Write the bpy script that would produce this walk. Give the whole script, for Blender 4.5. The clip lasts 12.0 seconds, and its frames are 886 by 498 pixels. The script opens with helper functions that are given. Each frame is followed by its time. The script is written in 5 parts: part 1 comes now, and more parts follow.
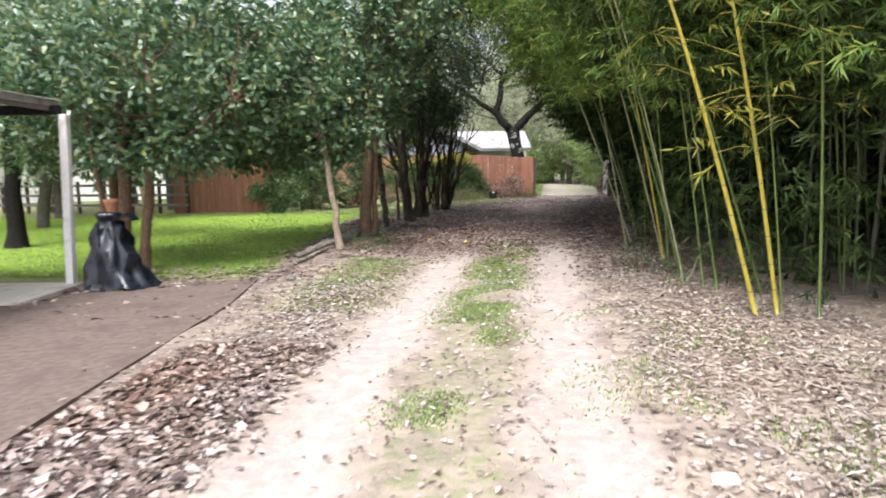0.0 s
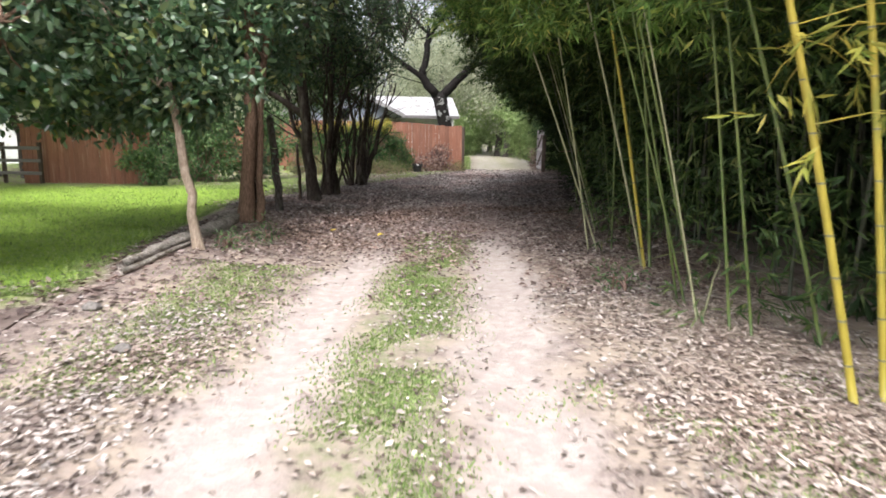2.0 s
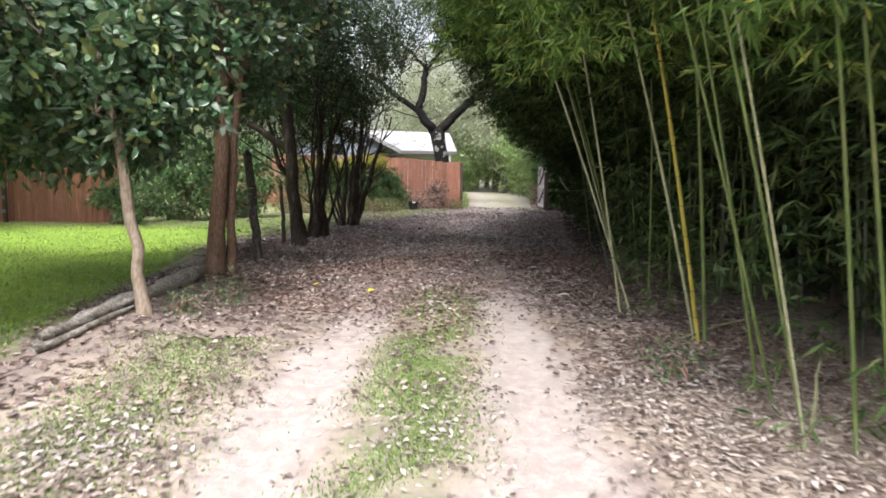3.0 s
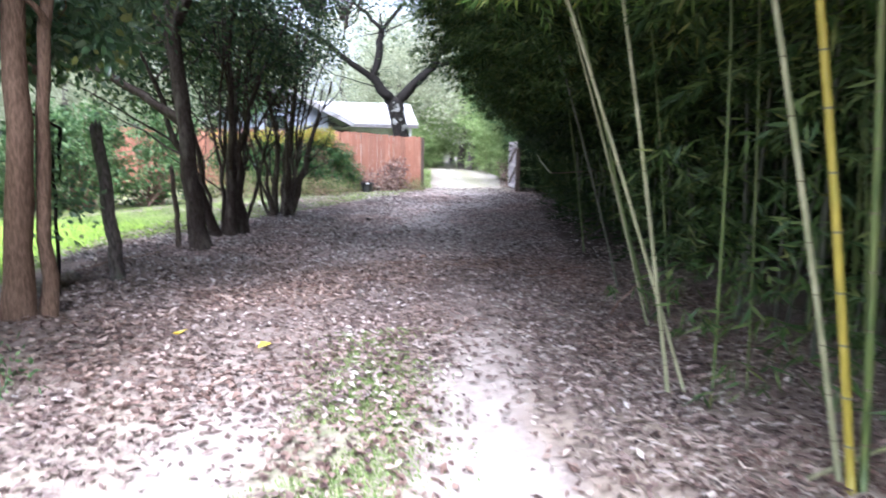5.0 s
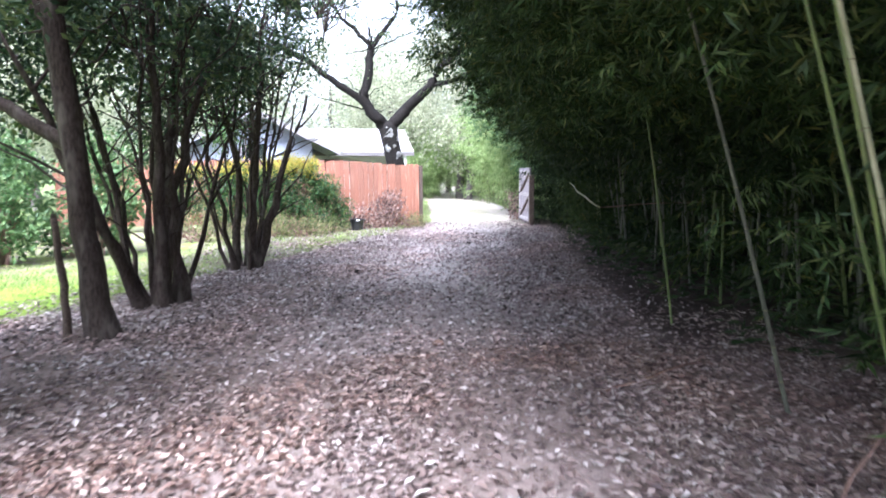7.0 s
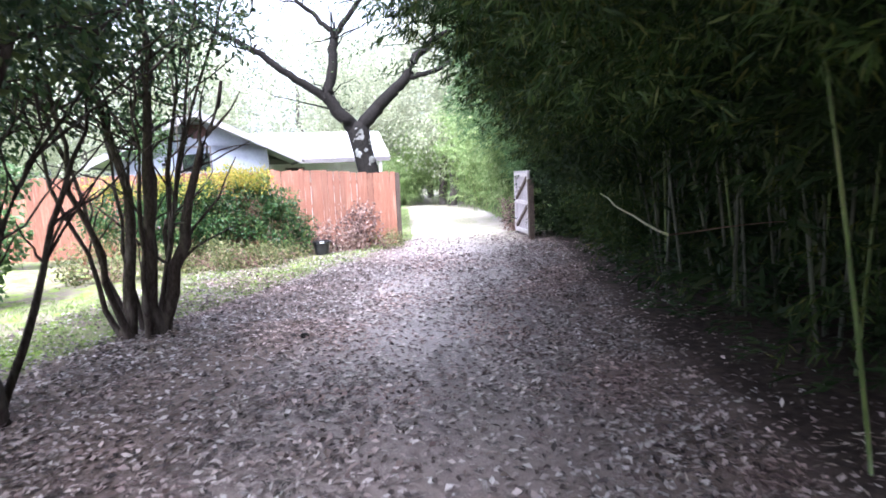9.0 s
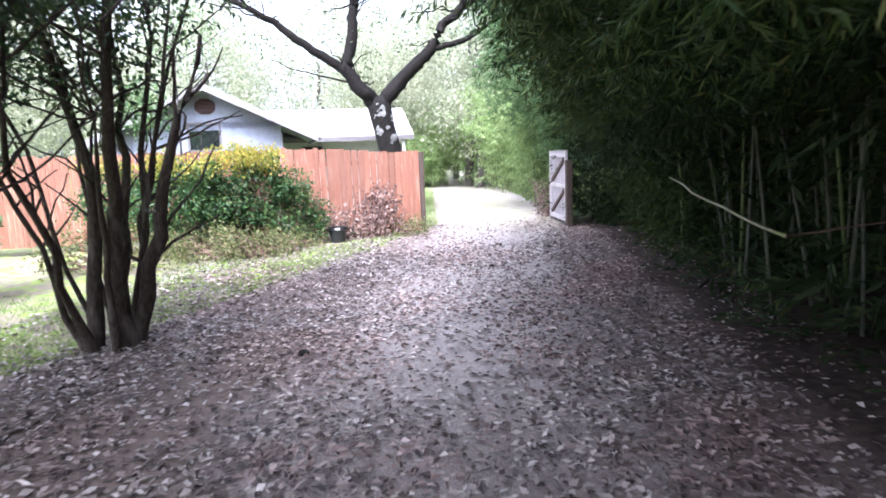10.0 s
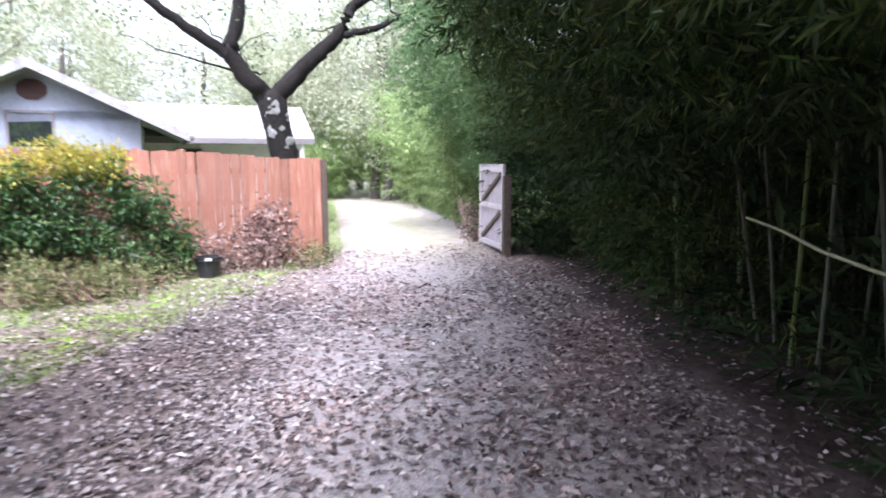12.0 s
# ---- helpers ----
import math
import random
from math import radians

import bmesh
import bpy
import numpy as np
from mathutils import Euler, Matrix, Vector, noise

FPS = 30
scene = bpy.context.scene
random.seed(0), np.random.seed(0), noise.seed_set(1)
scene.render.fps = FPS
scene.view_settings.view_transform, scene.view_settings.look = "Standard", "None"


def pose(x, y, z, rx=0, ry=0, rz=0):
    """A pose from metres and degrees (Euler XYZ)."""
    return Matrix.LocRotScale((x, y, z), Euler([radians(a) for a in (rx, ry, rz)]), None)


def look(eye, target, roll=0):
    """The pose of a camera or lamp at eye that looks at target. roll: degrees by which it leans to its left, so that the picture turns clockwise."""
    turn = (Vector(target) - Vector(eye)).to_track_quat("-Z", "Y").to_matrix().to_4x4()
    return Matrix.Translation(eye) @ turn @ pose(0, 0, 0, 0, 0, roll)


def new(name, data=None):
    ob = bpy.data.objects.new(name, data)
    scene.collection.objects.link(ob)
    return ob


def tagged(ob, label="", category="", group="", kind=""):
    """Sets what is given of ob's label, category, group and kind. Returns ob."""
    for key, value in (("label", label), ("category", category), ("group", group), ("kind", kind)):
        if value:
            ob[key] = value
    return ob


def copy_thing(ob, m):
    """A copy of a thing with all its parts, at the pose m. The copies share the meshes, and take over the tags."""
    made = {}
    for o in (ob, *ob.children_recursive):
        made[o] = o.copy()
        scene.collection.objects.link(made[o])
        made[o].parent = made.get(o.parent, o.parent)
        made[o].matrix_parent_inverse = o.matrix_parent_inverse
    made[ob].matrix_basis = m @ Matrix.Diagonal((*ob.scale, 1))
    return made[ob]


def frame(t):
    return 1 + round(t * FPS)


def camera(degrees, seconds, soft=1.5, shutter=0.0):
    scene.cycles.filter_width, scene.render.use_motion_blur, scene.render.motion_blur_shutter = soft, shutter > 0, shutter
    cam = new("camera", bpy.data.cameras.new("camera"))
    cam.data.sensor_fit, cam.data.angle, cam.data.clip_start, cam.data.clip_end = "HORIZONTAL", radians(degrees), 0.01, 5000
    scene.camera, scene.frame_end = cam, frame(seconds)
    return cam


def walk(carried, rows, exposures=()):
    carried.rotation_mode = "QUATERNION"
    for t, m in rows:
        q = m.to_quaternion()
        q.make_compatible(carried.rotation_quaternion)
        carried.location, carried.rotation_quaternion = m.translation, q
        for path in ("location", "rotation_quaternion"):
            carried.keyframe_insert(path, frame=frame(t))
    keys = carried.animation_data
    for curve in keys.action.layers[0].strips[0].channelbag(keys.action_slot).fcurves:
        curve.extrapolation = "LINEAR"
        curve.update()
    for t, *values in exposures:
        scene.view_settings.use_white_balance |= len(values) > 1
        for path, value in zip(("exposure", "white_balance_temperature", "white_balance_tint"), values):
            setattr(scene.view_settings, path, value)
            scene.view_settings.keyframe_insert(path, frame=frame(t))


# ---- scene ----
cam = camera(69.8, 12.0, soft=1.7, shutter=0.4)
PATH = [
    (0, (0.017, 0.042, 1.487), (0.017, 2.026, 1.229), -0.9),
    (0.5, (0.029, 0.7, 1.528), (0.133, 2.681, 1.272), 0.5),
    (1, (0.171, 1.502, 1.562), (0.21, 3.481, 1.278), -1.0),
    (1.4, (0.22, 2.061, 1.539), (0.472, 4.019, 1.215), 1.0),
    (1.5, (0.196, 2.169, 1.541), (0.417, 4.13, 1.215), 0.1),
    (2, (0.286, 2.962, 1.498), (0.522, 4.916, 1.144), 0.7),
    (2.5, (0.288, 3.705, 1.538), (0.596, 5.658, 1.237), 0.6),
    (3, (0.362, 4.408, 1.556), (0.615, 6.376, 1.308), 1.0),
    (3.2, (0.417, 4.697, 1.584), (0.641, 6.666, 1.311), 0.1),
    (4.9, (0.945, 7.241, 1.626), (1.351, 9.169, 1.282), 1.3),
    (5, (0.992, 7.357, 1.625), (1.349, 9.298, 1.299), 0.9),
    (5.5, (1.091, 8.185, 1.628), (1.37, 10.141, 1.32), -0.5),
    (6, (1.116, 8.957, 1.638), (1.42, 10.912, 1.35), -1.2),
    (6.5, (1.22, 9.783, 1.654), (1.541, 11.733, 1.348), -2.1),
    (7, (1.284, 10.513, 1.619), (1.66, 12.463, 1.38), -0.4),
    (7.5, (1.377, 11.326, 1.643), (1.843, 13.264, 1.479), -2.3),
    (9.5, (2.057, 14.48, 1.773), (2.443, 16.424, 1.508), -2.4),
    (10, (2.159, 15.197, 1.743), (2.506, 17.145, 1.451), -2.2),
    (10.5, (2.328, 15.933, 1.747), (2.778, 17.854, 1.42), -2.3),
    (11, (2.436, 16.626, 1.727), (2.916, 18.547, 1.449), -1.9),
    (11.5, (2.461, 17.387, 1.747), (2.952, 19.31, 1.504), -2.6),
    (12, (2.552, 18.194, 1.769), (3.205, 20.066, 1.501), -0.2),
]
walk(cam, [(t, look(eye, target, roll)) for t, eye, target, roll in PATH],
     exposures=[(0.0, 1.3, 6250, 11), (3.0, 1.4, 6200, 11), (5.0, 2.2, 5380, 15), (6.5, 2.58, 5380, 16), (7.5, 2.78, 5400, 19), (9.5, 2.65, 5450, 19), (11.0, 2.55, 5500, 19), (12.0, 2.4, 5550, 21)])

# ---- world and sun: a bright overcast day ----
world = bpy.data.worlds.new("sky")
scene.world = world
world.use_nodes = True
wn = world.node_tree.nodes
sky = wn.new("ShaderNodeTexSky")
sky.sky_type = "NISHITA"
sky.sun_disc = False
sky.sun_elevation = radians(58)
sky.sun_rotation = radians(200)
sky.air_density, sky.dust_density, sky.ozone_density = 1.0, 6.0, 1.0
wn["Background"].inputs["Strength"].default_value = 0.15
# cloud takes the colour out of the sky
cloud = wn.new("ShaderNodeHueSaturation")
cloud.inputs["Saturation"].default_value = 0.22
world.node_tree.links.new(sky.outputs["Color"], cloud.inputs["Color"])
world.node_tree.links.new(cloud.outputs["Color"], wn["Background"].inputs["Color"])

sun_data = bpy.data.lights.new("sun", "SUN")
sun_data.energy, sun_data.angle, sun_data.color = 1.2, radians(18), (1.0, 0.97, 0.93)
sun = new("sun", sun_data)
sun.matrix_world = look((-6, -14, 24), (0, 0, 0))


# ---- materials ----
class Nodes:
    """A small builder of shader graphs."""

    def __init__(self, name):
        self.mat = bpy.data.materials.new(name)
        self.mat.use_nodes = True
        self.tree = self.mat.node_tree
        self.bsdf = self.tree.nodes["Principled BSDF"]
        self.out = self.tree.nodes["Material Output"]

    def node(self, kind, **inputs):
        n = self.tree.nodes.new(kind)
        for key, value in inputs.items():
            self.put(n.inputs[key.replace("_", " ")], value)
        return n

    def put(self, socket, value):
        if isinstance(value, bpy.types.NodeSocket):
            self.tree.links.new(value, socket)
        elif isinstance(value, tuple) and len(value) == 3 and socket.type == "RGBA":
            socket.default_value = (*value, 1)
        else:
            socket.default_value = value

    def math(self, op, a, b=0.0, c=0.0):
        n = self.tree.nodes.new("ShaderNodeMath")
        n.operation = op
        for k, v in enumerate((a, b, c)):
            self.put(n.inputs[k], v)
        return n.outputs[0]

    def mix(self, fac, a, b):
        n = self.tree.nodes.new("ShaderNodeMix")
        n.data_type = "RGBA"
        self.put(n.inputs[0], fac)
        self.put(n.inputs[6], a)
        self.put(n.inputs[7], b)
        return n.outputs[2]

    def step(self, value, lo, hi):
        n = self.tree.nodes.new("ShaderNodeMapRange")
        n.interpolation_type = "SMOOTHSTEP"
        for k, v in enumerate((value, lo, hi)):
            self.put(n.inputs[k], v)
        return n.outputs[0]

    def place(self, scale=(1, 1, 1), own=True):
        c = self.tree.nodes.new("ShaderNodeTexCoord")
        m = self.tree.nodes.new("ShaderNodeMapping")
        self.put(m.inputs["Vector"], c.outputs["Object"])
        m.inputs["Scale"].default_value = scale
        return m.outputs[0]

    def noise(self, vector, scale, detail=4.0, rough=0.6):
        n = self.node("ShaderNodeTexNoise", Vector=vector, Scale=scale, Detail=detail, Roughness=rough)
        return n.outputs[0]

    def bump(self, height, strength, distance=0.02):
        n = self.node("ShaderNodeBump", Height=height, Strength=strength, Distance=distance)
        self.put(self.bsdf.inputs["Normal"], n.outputs[0])

    def ramp(self, fac, stops):
        n = self.tree.nodes.new("ShaderNodeValToRGB")
        self.put(n.inputs[0], fac)
        els = n.color_ramp.elements
        while len(els) < len(stops):
            els.new(0.5)
        for e, (p, c) in zip(els, stops):
            e.position, e.color = p, (*c, 1)
        return n.outputs[0]


def surface(name, a, b, scale=8.0, rough=0.8, bump=0.3, stretch=(1, 1, 1), metal=0.0, stain=None, per_object=0.0):
    """Two colours broken up at two scales, with relief; a stain colour in large patches."""
    g = Nodes(name)
    v = g.place(stretch)
    if per_object:
        own = g.tree.nodes.new("ShaderNodeObjectInfo")
        shift = g.node("ShaderNodeVectorMath")
        shift.operation = "ADD"
        g.put(shift.inputs[0], v)
        g.put(shift.inputs[1], g.math("MULTIPLY", own.outputs["Random"], 40.0))
        v = shift.outputs[0]
    fine, coarse = g.noise(v, scale * 5), g.noise(v, scale * 0.7, 3.0)
    col = g.mix(g.step(fine, 0.3, 0.7), a, b)
    if stain:
        col = g.mix(g.step(coarse, 0.5, 0.72), col, stain)
    if per_object:
        info = g.tree.nodes.new("ShaderNodeObjectInfo")
        hsv = g.node("ShaderNodeHueSaturation", Color=col)
        g.put(hsv.inputs["Value"], g.math("MULTIPLY_ADD", info.outputs["Random"], per_object, 1 - per_object / 2))
        col = hsv.outputs[0]
    g.put(g.bsdf.inputs["Base Color"], col)
    g.put(g.bsdf.inputs["Roughness"], g.math("MULTIPLY_ADD", coarse, 0.25, rough - 0.12))
    g.bsdf.inputs["Metallic"].default_value = metal
    if rough > 0.78:
        g.bsdf.inputs["Specular IOR Level"].default_value = 0.15
    g.bump(g.math("ADD", fine, coarse), bump)
    return g.mat


def leafy(name, stops, through_light=0.35, rough=0.45, gloss=0.4, tint=None):
    """Leaves that differ one from another and let light through."""
    g = Nodes(name)
    geo = g.tree.nodes.new("ShaderNodeNewGeometry")
    col = g.ramp(geo.outputs["Random Per Island"], stops)
    big = g.noise(g.place(), 0.9, 2.0)
    if tint:
        drift = g.tree.nodes.new("ShaderNodeMix")
        drift.data_type, drift.blend_type = "RGBA", "MULTIPLY"
        g.put(drift.inputs[0], g.step(g.noise(g.place(), 0.55, 3.0), 0.42, 0.62))
        g.put(drift.inputs[6], col)
        g.put(drift.inputs[7], tint)
        col = drift.outputs[2]
    hsv = g.node("ShaderNodeHueSaturation", Color=col)
    g.put(hsv.inputs["Value"], g.math("MULTIPLY_ADD", big, 0.8, 0.6))
    g.put(g.bsdf.inputs["Base Color"], hsv.outputs[0])
    g.bsdf.inputs["Roughness"].default_value = rough
    g.bsdf.inputs["Specular IOR Level"].default_value = gloss
    trans = g.node("ShaderNodeBsdfTranslucent", Color=hsv.outputs[0])
    mixer = g.node("ShaderNodeMixShader", Fac=through_light)
    g.put(mixer.inputs[1], g.bsdf.outputs[0])
    g.put(mixer.inputs[2], trans.outputs[0])
    g.put(g.out.inputs["Surface"], mixer.outputs[0])
    return g.mat


M_BROADLEAF = leafy("broad_leaves", [(0.0, (0.034, 0.08, 0.036)), (0.5, (0.074, 0.145, 0.06)), (0.85, (0.145, 0.22, 0.11)), (1.0, (0.25, 0.27, 0.07))], 0.3, 0.32, 0.8)
M_MYRTLE = leafy("myrtle_leaves", [(0.0, (0.02, 0.045, 0.02)), (0.6, (0.045, 0.085, 0.03)), (1.0, (0.12, 0.15, 0.05))], 0.3)
# the bamboo leaf colours are graded for light and shade along the thicket
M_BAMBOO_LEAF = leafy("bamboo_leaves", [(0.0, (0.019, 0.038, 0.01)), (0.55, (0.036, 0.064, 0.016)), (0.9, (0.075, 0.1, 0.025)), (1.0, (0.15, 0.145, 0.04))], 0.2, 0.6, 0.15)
# golden leaf colour, brightened further for sunlight
M_BAMBOO_GOLD_LIT = leafy("lit_golden_bamboo_leaves", [(0.0, (0.065, 0.135, 0.025)), (0.55, (0.145, 0.245, 0.05)), (0.9, (0.27, 0.36, 0.08)), (1.0, (0.46, 0.44, 0.1))], 0.5)
M_BAMBOO_FRONT = leafy("front_bamboo_leaves", [(0.0, (0.02, 0.045, 0.012)), (0.55, (0.045, 0.08, 0.02)), (0.9, (0.09, 0.13, 0.03)), (1.0, (0.17, 0.18, 0.05))], 0.3, 0.5, 0.25)
M_BAMBOO_MID = leafy("mid_bamboo_leaves", [(0.0, (0.03, 0.065, 0.018)), (0.55, (0.065, 0.115, 0.03)), (0.9, (0.12, 0.17, 0.05)), (1.0, (0.2, 0.22, 0.07))], 0.35)
# for leaves in deep shade; the shade is in the colour
M_BAMBOO_SHADED = leafy("shaded_bamboo_leaves", [(0.0, (0.015, 0.031, 0.01)), (0.7, (0.03, 0.053, 0.018)), (1.0, (0.06, 0.072, 0.03))], 0.12, 0.6, 0.15)
M_BAMBOO_YELLOW = leafy("yellow_bamboo_leaves", [(0.0, (0.12, 0.17, 0.03)), (0.5, (0.25, 0.27, 0.05)), (1.0, (0.45, 0.38, 0.07))], 0.4)
# distant leaves: washed-out brightness of the open light is in both colours
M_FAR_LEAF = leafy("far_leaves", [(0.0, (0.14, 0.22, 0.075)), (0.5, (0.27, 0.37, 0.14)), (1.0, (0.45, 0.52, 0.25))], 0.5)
M_WASHED_LEAF = leafy("washed_out_woods_leaves", [(0.0, (0.27, 0.29, 0.19)), (0.5, (0.4, 0.42, 0.29)), (1.0, (0.56, 0.57, 0.42))], 0.5)
M_WEED = leafy("weed_leaves", [(0.0, (0.06, 0.075, 0.025)), (0.5, (0.15, 0.17, 0.06)), (0.8, (0.24, 0.25, 0.1)), (1.0, (0.34, 0.27, 0.16))], 0.35)
M_HEDGE_LEAF = leafy("hedge_leaves", [(0.0, (0.06, 0.12, 0.045)), (0.6, (0.12, 0.21, 0.08)), (1.0, (0.22, 0.31, 0.13))], 0.4)
M_SHRUB = leafy("shrub_leaves", [(0.0, (0.02, 0.06, 0.02)), (0.7, (0.05, 0.11, 0.03)), (1.0, (0.12, 0.17, 0.04))], 0.3)
M_SHRUB_TOP = leafy("shrub_new_leaves", [(0.0, (0.16, 0.2, 0.03)), (0.6, (0.36, 0.33, 0.05)), (1.0, (0.5, 0.36, 0.06))], 0.35)
M_LITTER = leafy("fallen_leaves", [(0.0, (0.055, 0.036, 0.034)), (0.25, (0.12, 0.08, 0.07)), (0.6, (0.21, 0.155, 0.135)), (0.85, (0.34, 0.275, 0.25)), (1.0, (0.52, 0.47, 0.44))], 0.08, 0.6, 0.4, (1.0, 0.88, 0.8))
M_LITTER_PALE = leafy("grey_fallen_leaves", [(0.0, (0.04, 0.028, 0.026)), (0.3, (0.11, 0.08, 0.072)), (0.55, (0.25, 0.2, 0.185)), (0.85, (0.42, 0.36, 0.34)), (1.0, (0.62, 0.58, 0.56))], 0.08, 0.55, 0.5, (1.0, 0.86, 0.82))
M_LITTER_DRY = leafy("dry_fallen_leaves", [(0.0, (0.09, 0.066, 0.055)), (0.3, (0.2, 0.157, 0.135)), (0.6, (0.33, 0.28, 0.25)), (1.0, (0.54, 0.49, 0.46))], 0.08, 0.6, 0.3, (1.0, 0.92, 0.86))
M_STRAW = leafy("fallen_bamboo_leaves", [(0.0, (0.24, 0.18, 0.15)), (0.4, (0.35, 0.28, 0.235)), (0.8, (0.45, 0.38, 0.325)), (1.0, (0.57, 0.5, 0.45))], 0.1, 0.6, 0.3)
M_DRY = leafy("dry_leaves", [(0.0, (0.05, 0.03, 0.025)), (0.5, (0.17, 0.105, 0.09)), (1.0, (0.42, 0.31, 0.27))], 0.15, 0.7)
M_GRASS = leafy("grass_blades", [(0.0, (0.14, 0.22, 0.06)), (0.6, (0.24, 0.33, 0.11)), (1.0, (0.4, 0.44, 0.2))], 0.4, 0.6)
M_YELLOW_LEAF = surface("yellow_leaf", (0.75, 0.55, 0.02), (0.85, 0.62, 0.05), 30, 0.5, 0.1)

M_BARK_BROWN = surface("brown_bark", (0.1, 0.062, 0.042), (0.2, 0.13, 0.09), 10, 0.9, 0.8, (1, 1, 0.25))
M_BARK_GREY = surface("grey_bark", (0.05, 0.042, 0.038), (0.14, 0.12, 0.11), 8, 0.85, 0.6, (1, 1, 0.3), stain=(0.1, 0.11, 0.08))
M_BARK_PALE = surface("pale_bark", (0.24, 0.18, 0.13), (0.4, 0.32, 0.25), 9, 0.8, 0.5, (1, 1, 0.3), stain=(0.14, 0.1, 0.07))
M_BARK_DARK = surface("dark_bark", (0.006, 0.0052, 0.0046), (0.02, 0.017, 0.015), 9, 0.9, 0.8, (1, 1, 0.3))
M_BARK_MYRTLE = surface("myrtle_bark", (0.028, 0.021, 0.018), (0.07, 0.054, 0.045), 9, 0.85, 0.6, (1, 1, 0.3), stain=(0.11, 0.095, 0.082))
M_LICHEN = surface("lichen", (0.11, 0.11, 0.1), (0.26, 0.26, 0.245), 14, 0.9, 0.6)
M_LOG = surface("rotting_log", (0.17, 0.145, 0.125), (0.42, 0.38, 0.335), 7, 0.9, 0.8, (1, 1, 1), stain=(0.09, 0.07, 0.05))
M_TWIG = surface("twigs", (0.16, 0.1, 0.08), (0.3, 0.2, 0.16), 12, 0.9, 0.3)
M_CULM_GREEN = surface("green_culm", (0.07, 0.11, 0.03), (0.14, 0.18, 0.05), 5, 0.4, 0.05, (1, 1, 0.2), stain=(0.2, 0.19, 0.07))
M_CULM_YELLOW = surface("yellow_culm", (0.3, 0.25, 0.035), (0.4, 0.32, 0.05), 5, 0.4, 0.05, (1, 1, 0.2), stain=(0.2, 0.24, 0.05))
M_CULM_PALE = surface("pale_culm", (0.2, 0.21, 0.11), (0.34, 0.33, 0.2), 5, 0.5, 0.08, (1, 1, 0.2), stain=(0.3, 0.34, 0.12))
# culm colour dulled for culms that stand in shade
M_CULM_SHADED = surface("shaded_culm", (0.05, 0.055, 0.035), (0.11, 0.115, 0.08), 5, 0.6, 0.08, (1, 1, 0.2))
M_NODE = surface("culm_node", (0.09, 0.09, 0.04), (0.2, 0.18, 0.1), 20, 0.6, 0.1)
M_FENCE = surface("stained_fence_wood", (0.2, 0.08, 0.048), (0.29, 0.125, 0.078), 6, 0.75, 0.3, (6, 6, 0.4), stain=(0.36, 0.2, 0.14), per_object=0.4)
M_FENCE_OLD = surface("weathered_post", (0.05, 0.035, 0.03), (0.13, 0.1, 0.08), 8, 0.9, 0.4, (4, 4, 0.5))
M_GATE_FRAME = surface("pale_gate_frame", (0.42, 0.39, 0.39), (0.56, 0.52, 0.52), 5, 0.85, 0.3, (5, 5, 0.5), stain=(0.34, 0.29, 0.28))
M_GATE = surface("grey_gate_wood", (0.3, 0.27, 0.285), (0.43, 0.39, 0.41), 5, 0.85, 0.3, (5, 5, 0.5), stain=(0.28, 0.24, 0.23), per_object=0.15)
M_WALL = surface("painted_siding", (0.27, 0.295, 0.36), (0.32, 0.345, 0.41), 3, 0.7, 0.1, stain=(0.235, 0.255, 0.31))
M_ROOF = surface("pale_roof", (0.32, 0.31, 0.31), (0.42, 0.41, 0.41), 4, 0.6, 0.2, stain=(0.2, 0.18, 0.17))
M_ROOF_DARK = surface("brown_roof", (0.12, 0.1, 0.09), (0.22, 0.19, 0.17), 6, 0.8, 0.3)
M_BARGE = surface("pale_grey_trim", (0.22, 0.21, 0.21), (0.3, 0.29, 0.29), 6, 0.7, 0.1, stain=(0.18, 0.165, 0.165))
M_TRIM = surface("grey_trim", (0.14, 0.125, 0.125), (0.22, 0.2, 0.2), 6, 0.7, 0.1)
M_WHITE = surface("white_paint", (0.66, 0.66, 0.66), (0.76, 0.75, 0.73), 6, 0.6, 0.1, stain=(0.5, 0.48, 0.45))
M_VENT = surface("red_brown_vent", (0.05, 0.024, 0.022), (0.1, 0.046, 0.04), 8, 0.7, 0.1)
M_DARK = surface("dark_interior", (0.012, 0.012, 0.014), (0.03, 0.03, 0.03), 5, 0.9, 0.1)
M_TARP = surface("black_plastic", (0.004, 0.005, 0.01), (0.01, 0.012, 0.02), 2.5, 0.24, 0.3, stain=(0.014, 0.016, 0.026))
M_POT = surface("black_pot_plastic", (0.012, 0.012, 0.014), (0.03, 0.03, 0.032), 10, 0.4, 0.1)
M_RUST = surface("rusty_clay", (0.22, 0.09, 0.05), (0.34, 0.17, 0.1), 10, 0.8, 0.3)
M_SLAB = surface("old_concrete", (0.12, 0.09, 0.078), (0.17, 0.13, 0.115), 3, 0.85, 0.25, stain=(0.115, 0.085, 0.075))
M_PAD = surface("pale_concrete", (0.42, 0.38, 0.34), (0.54, 0.5, 0.45), 4, 0.85, 0.2, stain=(0.32, 0.27, 0.24))
M_STONE = surface("grey_stone", (0.11, 0.1, 0.09), (0.21, 0.19, 0.175), 9, 0.9, 0.5)


def glass(name):
    g = Nodes(name)
    g.put(g.bsdf.inputs["Base Color"], (0.02, 0.025, 0.025))
    g.bsdf.inputs["Roughness"].default_value = 0.04
    g.bsdf.inputs["Specular IOR Level"].default_value = 1.0
    g.bsdf.inputs["IOR"].default_value = 2.2
    g.bump(g.noise(g.place(), 2.0), 0.03)
    return g.mat


M_GLASS = glass("window_glass")


